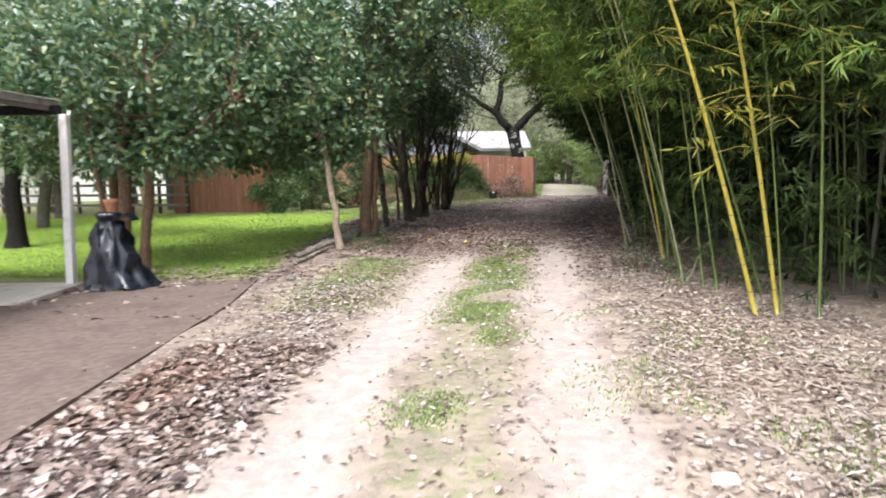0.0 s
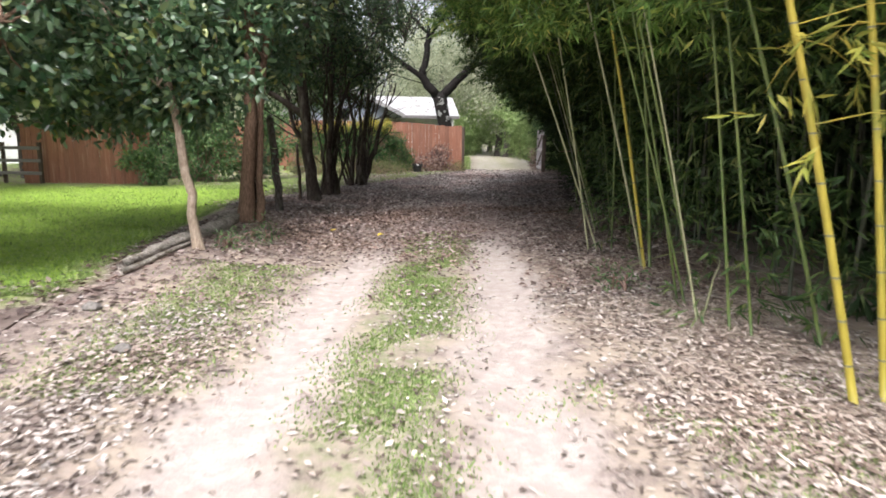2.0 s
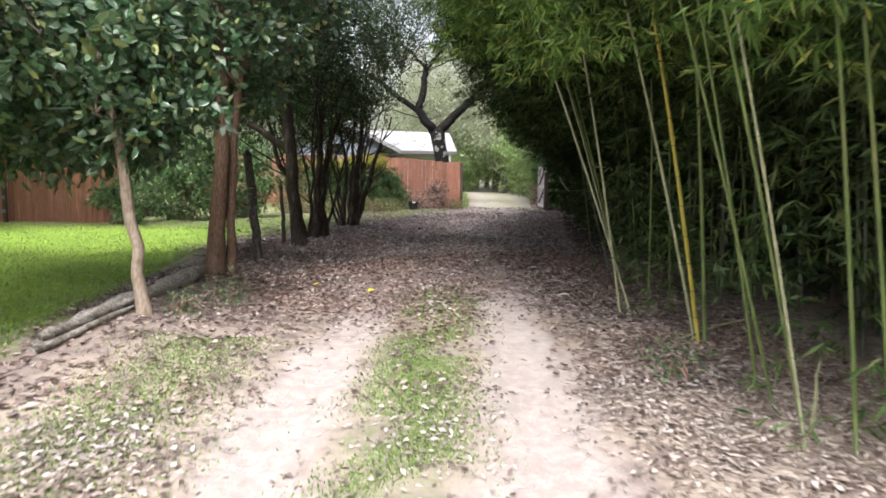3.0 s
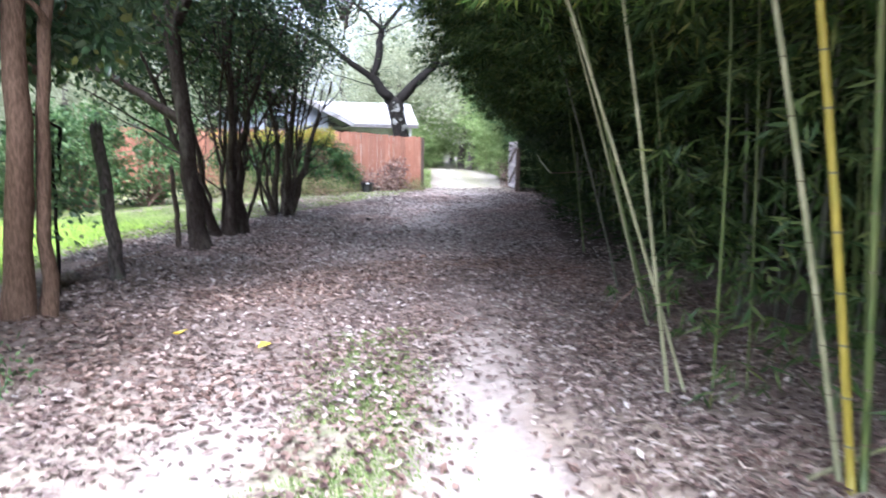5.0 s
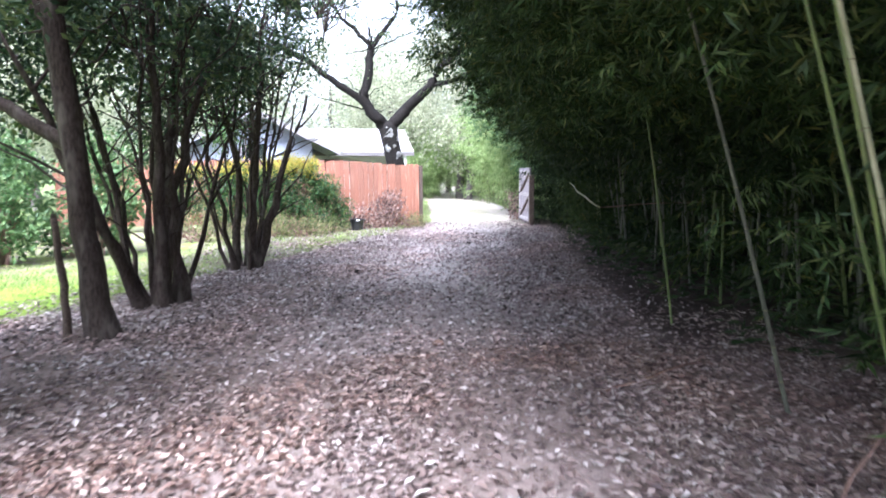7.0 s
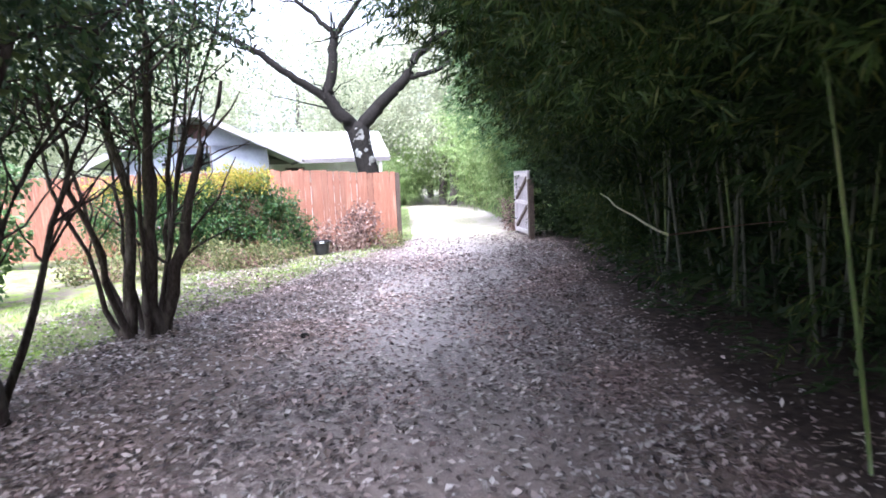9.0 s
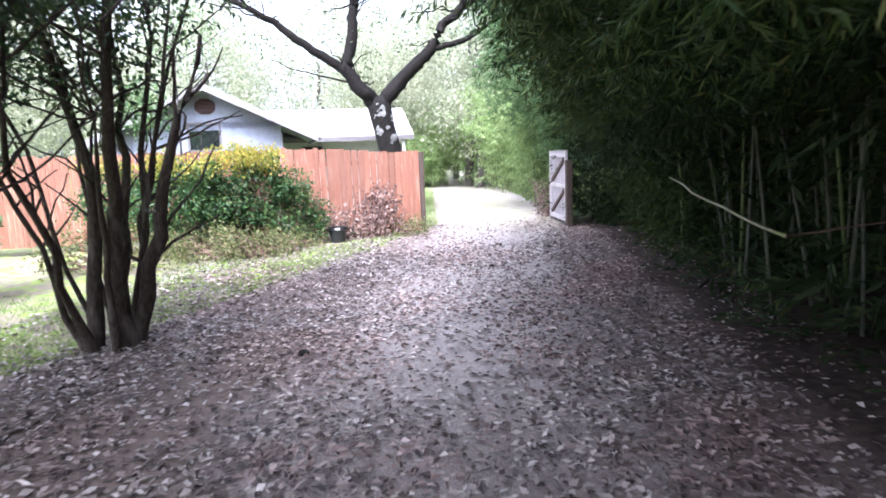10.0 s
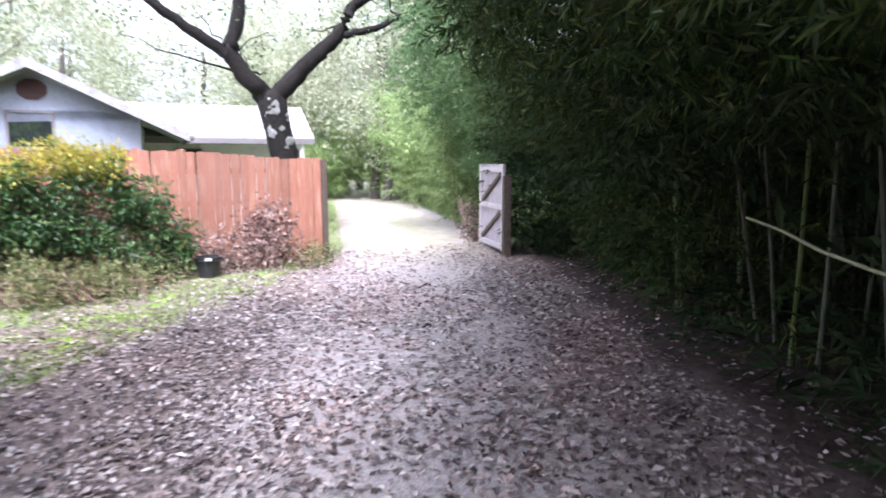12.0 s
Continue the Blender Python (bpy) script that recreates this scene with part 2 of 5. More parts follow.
def ground_material():
    """Sandy wheel tracks, a grassy crown between them, leaf mould under the trees, lawn beyond."""
    g = Nodes("ground_soil")
    v = g.place()
    geo = g.tree.nodes.new("ShaderNodeNewGeometry")
    sep = g.node("ShaderNodeSeparateXYZ", Vector=geo.outputs["Position"])
    x, y = sep.outputs[0], sep.outputs[1]
    mid = g.math("ADD", g.math("MULTIPLY_ADD", y, 0.09, -0.35), g.math("MULTIPLY", g.math("MULTIPLY", y, y), 0.0042))
    wob = g.noise(v, 0.8, 4.0)
    fine, grain, patch = g.noise(v, 9.0, 6.0, 0.7), g.noise(v, 70.0, 4.0, 0.7), g.noise(v, 2.6, 5.0, 0.65)
    u = g.math("ADD", g.math("SUBTRACT", x, mid), g.math("MULTIPLY_ADD", wob, 0.9, -0.45))
    sand = g.mix(g.step(fine, 0.35, 0.7), (0.36, 0.3, 0.272), (0.46, 0.4, 0.37))
    sand = g.mix(g.step(grain, 0.5, 0.75), sand, (0.36, 0.295, 0.25))
    mould = g.mix(g.step(fine, 0.3, 0.7), (0.11, 0.08, 0.07), (0.24, 0.185, 0.165))
    mould = g.mix(g.step(grain, 0.45, 0.7), mould, (0.34, 0.28, 0.255))
    gravel = g.mix(g.step(grain, 0.4, 0.65), (0.27, 0.24, 0.235), (0.48, 0.44, 0.43))
    lawn = g.mix(g.step(fine, 0.3, 0.7), (0.16, 0.27, 0.03), (0.29, 0.4, 0.06))
    lawn = g.mix(g.step(grain, 0.5, 0.8), lawn, (0.24, 0.32, 0.07))
    weedy = g.mix(g.step(fine, 0.4, 0.65), (0.33, 0.275, 0.22), (0.15, 0.2, 0.075))
    col = g.mix(g.step(patch, 0.42, 0.6), mould, (0.22, 0.17, 0.15))
    # the worn open ground near the start is sandy all over
    near = g.math("SUBTRACT", 1.0, g.step(y, 9.0, 14.0))
    col = g.mix(g.math("MULTIPLY", near, g.step(patch, 0.35, 0.6)), col, (0.38, 0.31, 0.25))
    # brown leaf mould between the drive and the lawn
    bank = g.math("MULTIPLY", g.step(g.math("MULTIPLY", x, -1.0), 1.8, 2.5), g.step(y, 5.0, 7.0))
    col = g.mix(bank, col, mould)
    # dark leaf mould between the track and the drive
    verge = g.math("MULTIPLY", g.step(g.math("MULTIPLY", u, -1.0), 1.2, 1.6), g.math("SUBTRACT", 1.0, g.step(y, 4.5, 6.5)))
    col = g.mix(g.math("MULTIPLY", verge, 0.85), col, mould)
    # gravel lane further on
    lane = g.math("MULTIPLY", g.step(y, 15.0, 21.0), g.math("SUBTRACT", 1.0, g.step(g.math("ABSOLUTE", u), 0.9, 1.9)))
    col = g.mix(lane, col, gravel)
    # shade under the thicket, painted as a dark soil colour
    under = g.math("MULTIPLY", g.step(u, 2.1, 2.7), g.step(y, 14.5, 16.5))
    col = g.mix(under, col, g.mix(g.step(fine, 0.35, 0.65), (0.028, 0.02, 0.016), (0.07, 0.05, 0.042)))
    # the crown of the track
    crown = g.math("MULTIPLY", g.math("SUBTRACT", 1.0, g.step(g.math("ABSOLUTE", u), 0.2, 0.5)), g.math("SUBTRACT", 1.0, g.step(y, 11.0, 13.0)))
    col = g.mix(g.math("MULTIPLY", crown, 0.6), col, weedy)
    # wheel tracks
    rut = g.math("ABSOLUTE", g.math("SUBTRACT", g.math("ABSOLUTE", u), 0.78))
    rut = g.math("MULTIPLY", g.math("SUBTRACT", 1.0, g.step(rut, 0.16, 0.5)), g.math("SUBTRACT", 1.0, g.math("MULTIPLY", g.step(g.math("SUBTRACT", y, g.math("MULTIPLY", g.step(u, -0.2, 0.2), 1.6)), 9.6, 12.6), 0.9)))
    col = g.mix(rut, col, sand)
    # sunny lane beyond the gate
    drift = g.math("ADD", g.math("SUBTRACT", x, g.math("MULTIPLY_ADD", y, 0.16, 1.64)), g.math("MULTIPLY_ADD", wob, 1.2, -0.6))
    far = g.math("MULTIPLY", g.step(y, 27.0, 31.0), g.math("SUBTRACT", 1.0, g.step(g.math("ABSOLUTE", drift), 1.1, 1.9)))
    col = g.mix(far, col, g.mix(g.step(patch, 0.4, 0.65), (0.34, 0.3, 0.265), (0.26, 0.25, 0.165)))
    # lawn: beyond the tree line, and grass verge before the fence
    edge = g.math("ADD", g.math("MULTIPLY_ADD", g.step(y, 15.0, 33.0), 7.3, -2.6), g.math("MULTIPLY", g.math("SUBTRACT", wob, 0.5), 1.2))
    grass = g.math("MULTIPLY", g.math("SUBTRACT", 1.0, g.step(g.math("SUBTRACT", x, edge), -0.35, 0.25)), g.step(y, 8.2, 9.6))
    thin = g.math("SUBTRACT", 1.0, g.math("MULTIPLY", g.math("MULTIPLY", g.step(y, 20.0, 23.0), 0.9), g.step(patch, 0.34, 0.56)))
    col = g.mix(g.math("MULTIPLY", grass, thin), col, lawn)
    # rough grass everywhere off the lane past the gate
    off = g.math("MULTIPLY", g.step(g.math("ABSOLUTE", drift), 1.5, 2.2), g.step(y, 29.0, 33.0))
    col = g.mix(off, col, g.mix(g.step(fine, 0.35, 0.6), (0.16, 0.18, 0.07), (0.09, 0.14, 0.04)))
    strip = g.math("MULTIPLY", g.math("SUBTRACT", 1.0, g.step(g.math("ABSOLUTE", g.math("SUBTRACT", drift, 0.2)), 0.15, 0.55)), g.step(y, 30.0, 33.0))
    col = g.mix(g.math("MULTIPLY", strip, 0.7), col, weedy)
    g.put(g.bsdf.inputs["Base Color"], col)
    g.bsdf.inputs["Roughness"].default_value = 0.92
    g.bsdf.inputs["Specular IOR Level"].default_value = 0.2
    g.bump(g.math("ADD", g.math("MULTIPLY", fine, 1.5), g.math("ADD", patch, g.math("MULTIPLY", grain, 0.5))), 0.5, 0.03)
    return g.mat


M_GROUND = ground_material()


# ---- mesh helpers ----
def arrays(name, verts, faces, mat, smooth=True):
    """A mesh from an array of vertices and an array of equal-sided faces."""
    verts, faces = np.asarray(verts, np.float32), np.asarray(faces, np.int32)
    me = bpy.data.meshes.new(name)
    sides = faces.shape[1]
    me.vertices.add(len(verts))
    me.vertices.foreach_set("co", verts.ravel())
    me.loops.add(faces.size)
    me.loops.foreach_set("vertex_index", faces.ravel())
    me.polygons.add(len(faces))
    me.polygons.foreach_set("loop_start", np.arange(0, faces.size, sides, dtype=np.int32))
    me.polygons.foreach_set("use_smooth", np.full(len(faces), smooth))
    me.update(calc_edges=True)
    me.materials.append(mat)
    return me


def child(name, me, parent, label=""):
    ob = new(name, me)
    ob.parent = parent
    return tagged(ob, label) if label else ob


def part(name, bm, material, parent, label=""):
    """A bmesh as one mesh object under a thing or a part."""
    me = bpy.data.meshes.new(name)
    bm.to_mesh(me)
    bm.free()
    me.materials.append(material)
    return child(name, me, parent, label)


def empty(name, m, label, category, group="", kind=""):
    ob = new(name)
    ob.matrix_world = m
    return tagged(ob, label, category, group, kind)


def box(bm, x0, x1, y0, y1, z0, z1, bevel=0.0, m=None):
    made = bmesh.ops.create_cube(bm, size=1.0)["verts"]
    for v in made:
        v.co = Vector(((x0 + x1) / 2 + v.co.x * (x1 - x0), (y0 + y1) / 2 + v.co.y * (y1 - y0), (z0 + z1) / 2 + v.co.z * (z1 - z0)))
    if bevel:
        edges = list({e for v in made for e in v.link_edges})
        made = [v for v in bmesh.ops.bevel(bm, geom=edges, offset=bevel, segments=1, affect="EDGES")["verts"]]
    if m is not None:
        bmesh.ops.transform(bm, matrix=m, verts=list({v for v in made if v.is_valid}))
    return bm


def boxed(x0, x1, y0, y1, z0, z1, bevel=0.0, m=None):
    return box(bmesh.new(), x0, x1, y0, y1, z0, z1, bevel, m)


def prism(outline, y0, y1):
    """A plate with an outline in x, z, from y0 to y1."""
    bm = bmesh.new()
    a = [bm.verts.new((x, y0, z)) for x, z in outline]
    b = [bm.verts.new((x, y1, z)) for x, z in outline]
    bm.faces.new(a)
    bm.faces.new(list(reversed(b)))
    n = len(a)
    for k in range(n):
        bm.faces.new((a[k], b[k], b[(k + 1) % n], a[(k + 1) % n]))
    bmesh.ops.recalc_face_normals(bm, faces=bm.faces)
    return bm


def tube(points, radii, sides=7, rng=None, rough=0.0):
    """Rings along a line of points: vertices and quads, closed at the tip by a thin end."""
    p = np.asarray(points, float)
    r = np.asarray(radii, float)
    d = np.gradient(p, axis=0)
    d /= np.linalg.norm(d, axis=1)[:, None] + 1e-9
    ref = np.where(np.abs(d[:, 2:3]) > 0.9, np.array([[1.0, 0, 0]]), np.array([[0, 0, 1.0]]))
    s = np.cross(d, ref)
    s /= np.linalg.norm(s, axis=1)[:, None] + 1e-9
    w = np.cross(s, d)
    ang = np.linspace(0, 2 * math.pi, sides, endpoint=False)
    ring = np.cos(ang)[None, :, None] * s[:, None, :] + np.sin(ang)[None, :, None] * w[:, None, :]
    rad = np.repeat(r[:, None], sides, 1)
    if rng is not None:
        rad = rad * (1 + rough * (rng.random(rad.shape) - 0.5))
    v = (p[:, None, :] + ring * rad[:, :, None]).reshape(-1, 3)
    n = len(p)
    i, k = np.meshgrid(np.arange(n - 1), np.arange(sides), indexing="ij")
    k2 = (k + 1) % sides
    f = np.stack([i * sides + k, i * sides + k2, (i + 1) * sides + k2, (i + 1) * sides + k], -1).reshape(-1, 4)
    # both ends closed by a fan of quads round the ring's middle
    ks = np.arange(0, sides - 1, 2)
    for end, mid in ((0, p[0]), (n - 1, p[-1])):
        c = len(v)
        v = np.vstack([v, mid])
        f = np.vstack([f, np.stack([np.full(len(ks), c), end * sides + ks, end * sides + ks + 1, end * sides + (ks + 2) % sides], -1)])
    return v, f


def join(pieces):
    vs, fs, n = [], [], 0
    for v, f in pieces:
        vs.append(v)
        fs.append(f + n)
        n += len(v)
    return np.vstack(vs), np.vstack(fs)


def bend(a, b, sag, rng, n=9, wiggle=0.04):
    """A crooked line from a to b, bowed by the vector sag."""
    a, b, sag = (np.asarray(q, float) for q in (a, b, sag))
    t = np.linspace(0, 1, n)[:, None]
    size = np.linalg.norm(b - a)
    off = rng.normal(0, wiggle * size * 0.4, (n, 3))
    off[0] = off[-1] = 0
    return a + (b - a) * t + sag * (4 * t * (1 - t)) + off


def leaf_arrays(pos, way, length, width, rng, curl=0.25, oval=False):
    """One folded leaf for each place and direction: a narrow kite, or an oval of six corners."""
    n = len(pos)
    way = way / (np.linalg.norm(way, axis=1)[:, None] + 1e-9)
    side = np.cross(way, rng.normal(size=(n, 3)))
    side /= np.linalg.norm(side, axis=1)[:, None] + 1e-9
    up = np.cross(side, way)
    L, W = length[:, None], width[:, None]
    if oval:
        tilt = up * W * curl
        a, z = pos + way * L * 0.22, pos + way * L * 0.66
        v = np.stack([pos, a + side * W * 0.42 + tilt, z + side * W * 0.45 + tilt, pos + way * L, z - side * W * 0.45 + tilt, a - side * W * 0.42 + tilt], 1).reshape(-1, 3)
        return v, np.arange(n * 6).reshape(n, 6)
    belly = pos + way * L * 0.42
    v = np.stack([pos, belly + side * W / 2 + up * W * curl, pos + way * L, belly - side * W / 2 + up * W * curl], 1).reshape(-1, 3)
    f = np.arange(n * 4).reshape(n, 4)
    return v, f


def leaves(name, pos, way, length, width, mat, rng, curl=0.25, oval=False):
    n = len(pos)
    ln = length * rng.uniform(0.7, 1.25, n)
    wd = width * rng.uniform(0.75, 1.2, n)
    v, f = leaf_arrays(np.asarray(pos), np.asarray(way), ln, wd, rng, curl, oval)
    return arrays(name, v, f, mat, False)


def tufts(centres, per, spread, rng, droop=-0.3):
    """Leaves gathered round twig ends: places and directions."""
    c = np.repeat(np.asarray(centres), per, 0)
    d = rng.normal(size=c.shape)
    d /= np.linalg.norm(d, axis=1)[:, None]
    pos = c + d * (rng.random((len(c), 1)) ** 0.6) * spread
    way = d + rng.normal(size=c.shape) * 0.6
    way[:, 2] += droop
    return pos, way


def sprays(centres, per, reach, rng):
    """Bamboo sprays: fans of long leaves that hang from a twig."""
    centres = np.asarray(centres)
    n = len(centres)
    a = rng.uniform(0, 2 * math.pi, n)
    twig = np.stack([np.cos(a), np.sin(a), rng.uniform(-0.5, 0.3, n)], 1)
    c, tw = np.repeat(centres, per, 0), np.repeat(twig, per, 0)
    s = rng.random((len(c), 1))
    pos = c + tw * s * reach
    way = tw * 0.8 + rng.normal(size=c.shape) * 0.55
    way[:, 2] -= 0.55
    return pos, way


# ---- the lie of the land ----
def lane(y):
    return -0.35 + 0.09 * y + 0.0042 * y * y


def smooth(v, lo, hi):
    t = np.clip((np.asarray(v, float) - lo) / (hi - lo), 0, 1)
    return t * t * (3 - 2 * t)


def height(x, y):
    x, y = np.asarray(x, float), np.asarray(y, float)
    u = x - lane(np.clip(y, -10, 40))
    near = 1 - smooth(np.hypot(x, y - 14), 40, 60)
    berm = 0.12 * np.exp(-(((x + 1.75) / 0.7) ** 2)) * smooth(y, 9.2, 10.6) * (1 - smooth(y, 16.5, 19.0))
    ruts = -0.035 * np.exp(-(((np.abs(u) - 0.78) / 0.28) ** 2)) * (1 - smooth(y, 12, 15))
    bumps = 0.012 * np.sin(2.1 * x + 0.7 * y) * np.sin(1.7 * y - 0.6 * x) + 0.008 * np.sin(5.3 * x + 1.1) * np.sin(4.7 * y)
    return (berm + ruts + bumps) * near - 0.005


def ground_z(x, y):
    return float(height(x, y))


def steps(a, b, fine, reach, grow=1.35):
    core = list(np.arange(a, b + fine / 2, fine))
    lo, hi, d = [], [], fine
    while core[0] - sum(lo) > -reach:
        d *= grow
        lo.append(d)
    d = fine
    while core[-1] + sum(hi) < reach:
        d *= grow
        hi.append(d)
    return np.array(list(reversed(core[0] - np.cumsum(lo))) + core + list(core[-1] + np.cumsum(hi)))


gx, gy = steps(-9, 9, 0.12, 900), steps(-1, 32, 0.14, 900)
GX, GY = np.meshgrid(gx, gy, indexing="ij")
gv = np.stack([GX, GY, height(GX, GY)], -1).reshape(-1, 3)
i, k = np.meshgrid(np.arange(len(gx) - 1), np.arange(len(gy) - 1), indexing="ij")
n = len(gy)
gf = np.stack([i * n + k, (i + 1) * n + k, (i + 1) * n + k + 1, i * n + k + 1], -1).reshape(-1, 4)
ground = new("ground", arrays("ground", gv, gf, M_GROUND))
tagged(ground, "sandy track with two pale wheel ruts, leaf mould and lawn", "ground", kind="structure")

# concrete drive beside the track, with a paler pad under the carport post
drive = bmesh.new()
outline = [(-2.45, 1.0), (-2.42, 4.0), (-2.36, 7.0), (-2.5, 8.6), (-3.2, 8.35), (-4.2, 7.75), (-5.0, 7.0), (-9.0, 6.8), (-9.0, -4.0), (-2.5, -4.0)]
top = [drive.verts.new((x, y, 0.016)) for x, y in outline]
face = drive.faces.new(top)
ext = bmesh.ops.extrude_face_region(drive, geom=[face])["geom"]
bmesh.ops.translate(drive, vec=(0, 0, -0.15), verts=[v for v in ext if isinstance(v, bmesh.types.BMVert)])
bmesh.ops.recalc_face_normals(drive, faces=drive.faces)
me = bpy.data.meshes.new("pavement")
drive.to_mesh(me)
drive.free()
me.materials.append(M_SLAB)
tagged(new("pavement", me), "worn brownish concrete drive beside the sandy track", "pavement", kind="structure")
pad = boxed(-9.0, -4.72, 7.02, 8.32, -0.1, 0.05, 0.012)
me = bpy.data.meshes.new("pavement")
pad.to_mesh(me)
pad.free()
me.materials.append(M_PAD)
tagged(new("pavement", me), "pale concrete pad under the carport edge", "pavement", kind="structure")


# ---- trees ----
def tree(name, base, label, trunks, crowns, bark, leaf_mat, seed, leaf=(0.09, 0.045), per=60, group="", trunk_name="trunk", forks=3):
    """trunks: (foot offset, top offset, sag, radius at foot, radius at top); limbs fork off each.
    crowns: (centre offset, radii, clumps)."""
    rng = np.random.default_rng(seed)
    bx, by = base
    bz = ground_z(bx, by) - 0.05
    root = empty(name, pose(bx, by, bz), label, "tree", group)
    tips = []
    for foot, head, sag, r0, r1 in trunks:
        line = bend(foot, head, sag, rng, 12, 0.009 if forks < 5 else 0.02)
        t = np.linspace(0, 1, 12)
        rad = r0 + (r1 - r0) * t
        rad[0] *= 1.35
        rad[1] *= 1.08
        stem = child(trunk_name, arrays(trunk_name, *tube(line, rad, 9, rng, 0.18), bark), root)
        for _ in range(forks):
            at = rng.uniform(0.55 if forks < 5 else 0.3, 0.92)
            a = line[int(at * 11)]
            out = rng.normal(size=3) * (0.7, 0.7, 0.25) + (0, 0, 0.8)
            b = a + out * rng.uniform(0.5, 1.0)
            limb = bend(a, b, rng.normal(size=3) * 0.06, rng, 6)
            child("limb", arrays("limb", *tube(limb, np.linspace(r1 * 0.8 + 0.006, 0.006, 6), 5), bark), stem)
            tips.append(b)
        tips.append(line[-1])
    cents = []
    twigs = []
    for centre, radii, count in crowns:
        d = rng.normal(size=(count, 3))
        d /= np.linalg.norm(d, axis=1)[:, None]
        q = np.asarray(centre) + d * (rng.uniform(0.25, 1.08, (count, 1)) ** 0.6) * np.asarray(radii)
        cents.append(q)
        for k in range(0, count, 3):
            near = min(tips, key=lambda z: np.linalg.norm(np.asarray(z) - q[k]))
            if np.linalg.norm(np.asarray(near) - q[k]) < 3.2:
                twigs.append(tube(bend(near, q[k], rng.normal(size=3) * 0.12, rng, 6, 0.06), np.linspace(0.016, 0.004, 6), 4))
    if cents:
        cents = np.vstack(cents)
        pos, way = tufts(cents, per, 0.34, rng)
        crown = child("crown", leaves("crown", pos, way, leaf[0], leaf[1], leaf_mat, rng, 0.18, leaf_mat is M_BROADLEAF), root, "dense dark green leaves")
        if twigs:
            tagged(child("twig", arrays("twig", *join(twigs), bark), crown), kind="stuff")
    return root


BIG = (0.125, 0.062)
# slim leaning tree at the log
tree("leaning_tree", (-1.72, 10.75), "slim pale leaning tree trunk with dark glossy leaves", [((0, 0, 0), (-0.42, 0.25, 2.6), (0.03, 0, 0), 0.058, 0.042)],
     [((-0.9, 0.5, 2.75), (1.5, 1.0, 1.15), 95), ((-0.2, 0.5, 2.0), (0.75, 0.6, 0.4), 24)], M_BARK_PALE, M_BROADLEAF, 3, BIG, 60)
# brown double trunk
tree("shade_tree", (-1.62, 13.15), "brown-barked double-trunked shade tree beside the lane", [((0, 0, 0), (0.15, 0.1, 3.6), (0.06, 0, 0), 0.115, 0.075), ((0.2, 0.12, 0), (0.55, 0.2, 3.8), (-0.08, 0, 0), 0.06, 0.045)],
     [((0.2, 0.3, 4.4), (1.9, 1.5, 1.5), 120), ((-1.3, 0.4, 3.2), (1.3, 1.0, 1.2), 70), ((0.2, 0.8, 2.7), (0.7, 0.6, 0.5), 20), ((-0.4, 2.2, 3.2), (1.3, 1.0, 1.0), 60), ((1.6, 2.0, 5.6), (1.7, 1.6, 0.9), 110)], M_BARK_BROWN, M_BROADLEAF, 4, BIG, 60)


def stub(name, x, y, top, radius, mat, label, category, seed):
    """A dead upright with a ragged, broken top and a flared foot."""
    rng = np.random.default_rng(seed)
    root = empty(name, pose(x, y, ground_z(x, y) - 0.05), label, category)
    line = bend((0, 0, 0), top, (0.015, 0, 0), rng, 12, 0.012)
    rad = np.linspace(radius, radius * 0.8, 12)
    rad[0] *= 1.3
    child("trunk", arrays("trunk", *tube(line, rad, 9, rng, 0.22), mat), root)
    for k in range(4):
        a = k * 1.6 + 0.4
        foot = line[-1] + np.array([math.cos(a), math.sin(a), 0]) * radius * 0.45 - (0, 0, 0.03)
        child("splinter", arrays("splinter", *tube([foot, foot + (0, 0, 0.04), foot + (0.004, 0, rng.uniform(0.07, 0.12))], [radius * 0.32, radius * 0.24, 0.003], 5), mat), root)
    return root


stub("tree_stub", -1.3, 14.78, (-0.13, 0.03, 1.72), 0.075, M_BARK_GREY, "dark dead tree stub with a broken top, leaning by the lane", "tree stub", 5)
stub("old_post", -1.17, 17.15, (-0.05, 0.02, 1.22), 0.04, M_FENCE_OLD, "thin dark old fence post beside the grey trunk", "post", 6)
tree("sapling", (-1.62, 14.0), "thin leafy sapling under the trees", [((0, 0, 0), (-0.05, 0.1, 2.1), (0.05, 0, 0), 0.02, 0.01)],
     [((-0.05, 0.1, 1.5), (0.28, 0.28, 0.8), 12)], M_BARK_DARK, M_BROADLEAF, 6, (0.08, 0.04), 30)
# stems by the carport
tree("shade_tree", (-4.75, 9.4), "dark multi-stemmed tree with low glossy foliage beside the carport", [((0, 0, 0), (0.1, 0.1, 3.0), (0.05, 0, 0), 0.1, 0.07), ((0.25, 0.1, 0), (0.55, 0.1, 3.0), (0.05, 0, 0), 0.08, 0.05), ((-0.2, 0.15, 0), (-0.5, 0.2, 2.8), (0, 0, 0), 0.045, 0.03)],
     [((0.4, 0.6, 3.0), (2.1, 1.4, 1.3), 150), ((-1.2, 1.0, 2.5), (1.2, 1.0, 0.9), 46), ((0.5, 0.3, 1.95), (1.3, 0.8, 0.45), 40)], M_BARK_BROWN, M_BROADLEAF, 7, BIG, 60)
tree("shade_tree", (-5.9, 11.3), "shade tree with drooping dark glossy foliage on the lawn", [((0, 0, 0), (0.1, 0, 3.2), (0.08, 0, 0), 0.09, 0.06)],
     [((1.9, 1.8, 3.4), (2.4, 1.8, 1.4), 180), ((2.2, 1.6, 2.15), (2.0, 1.0, 0.55), 70)], M_BARK_BROWN, M_BROADLEAF, 8, BIG, 60)
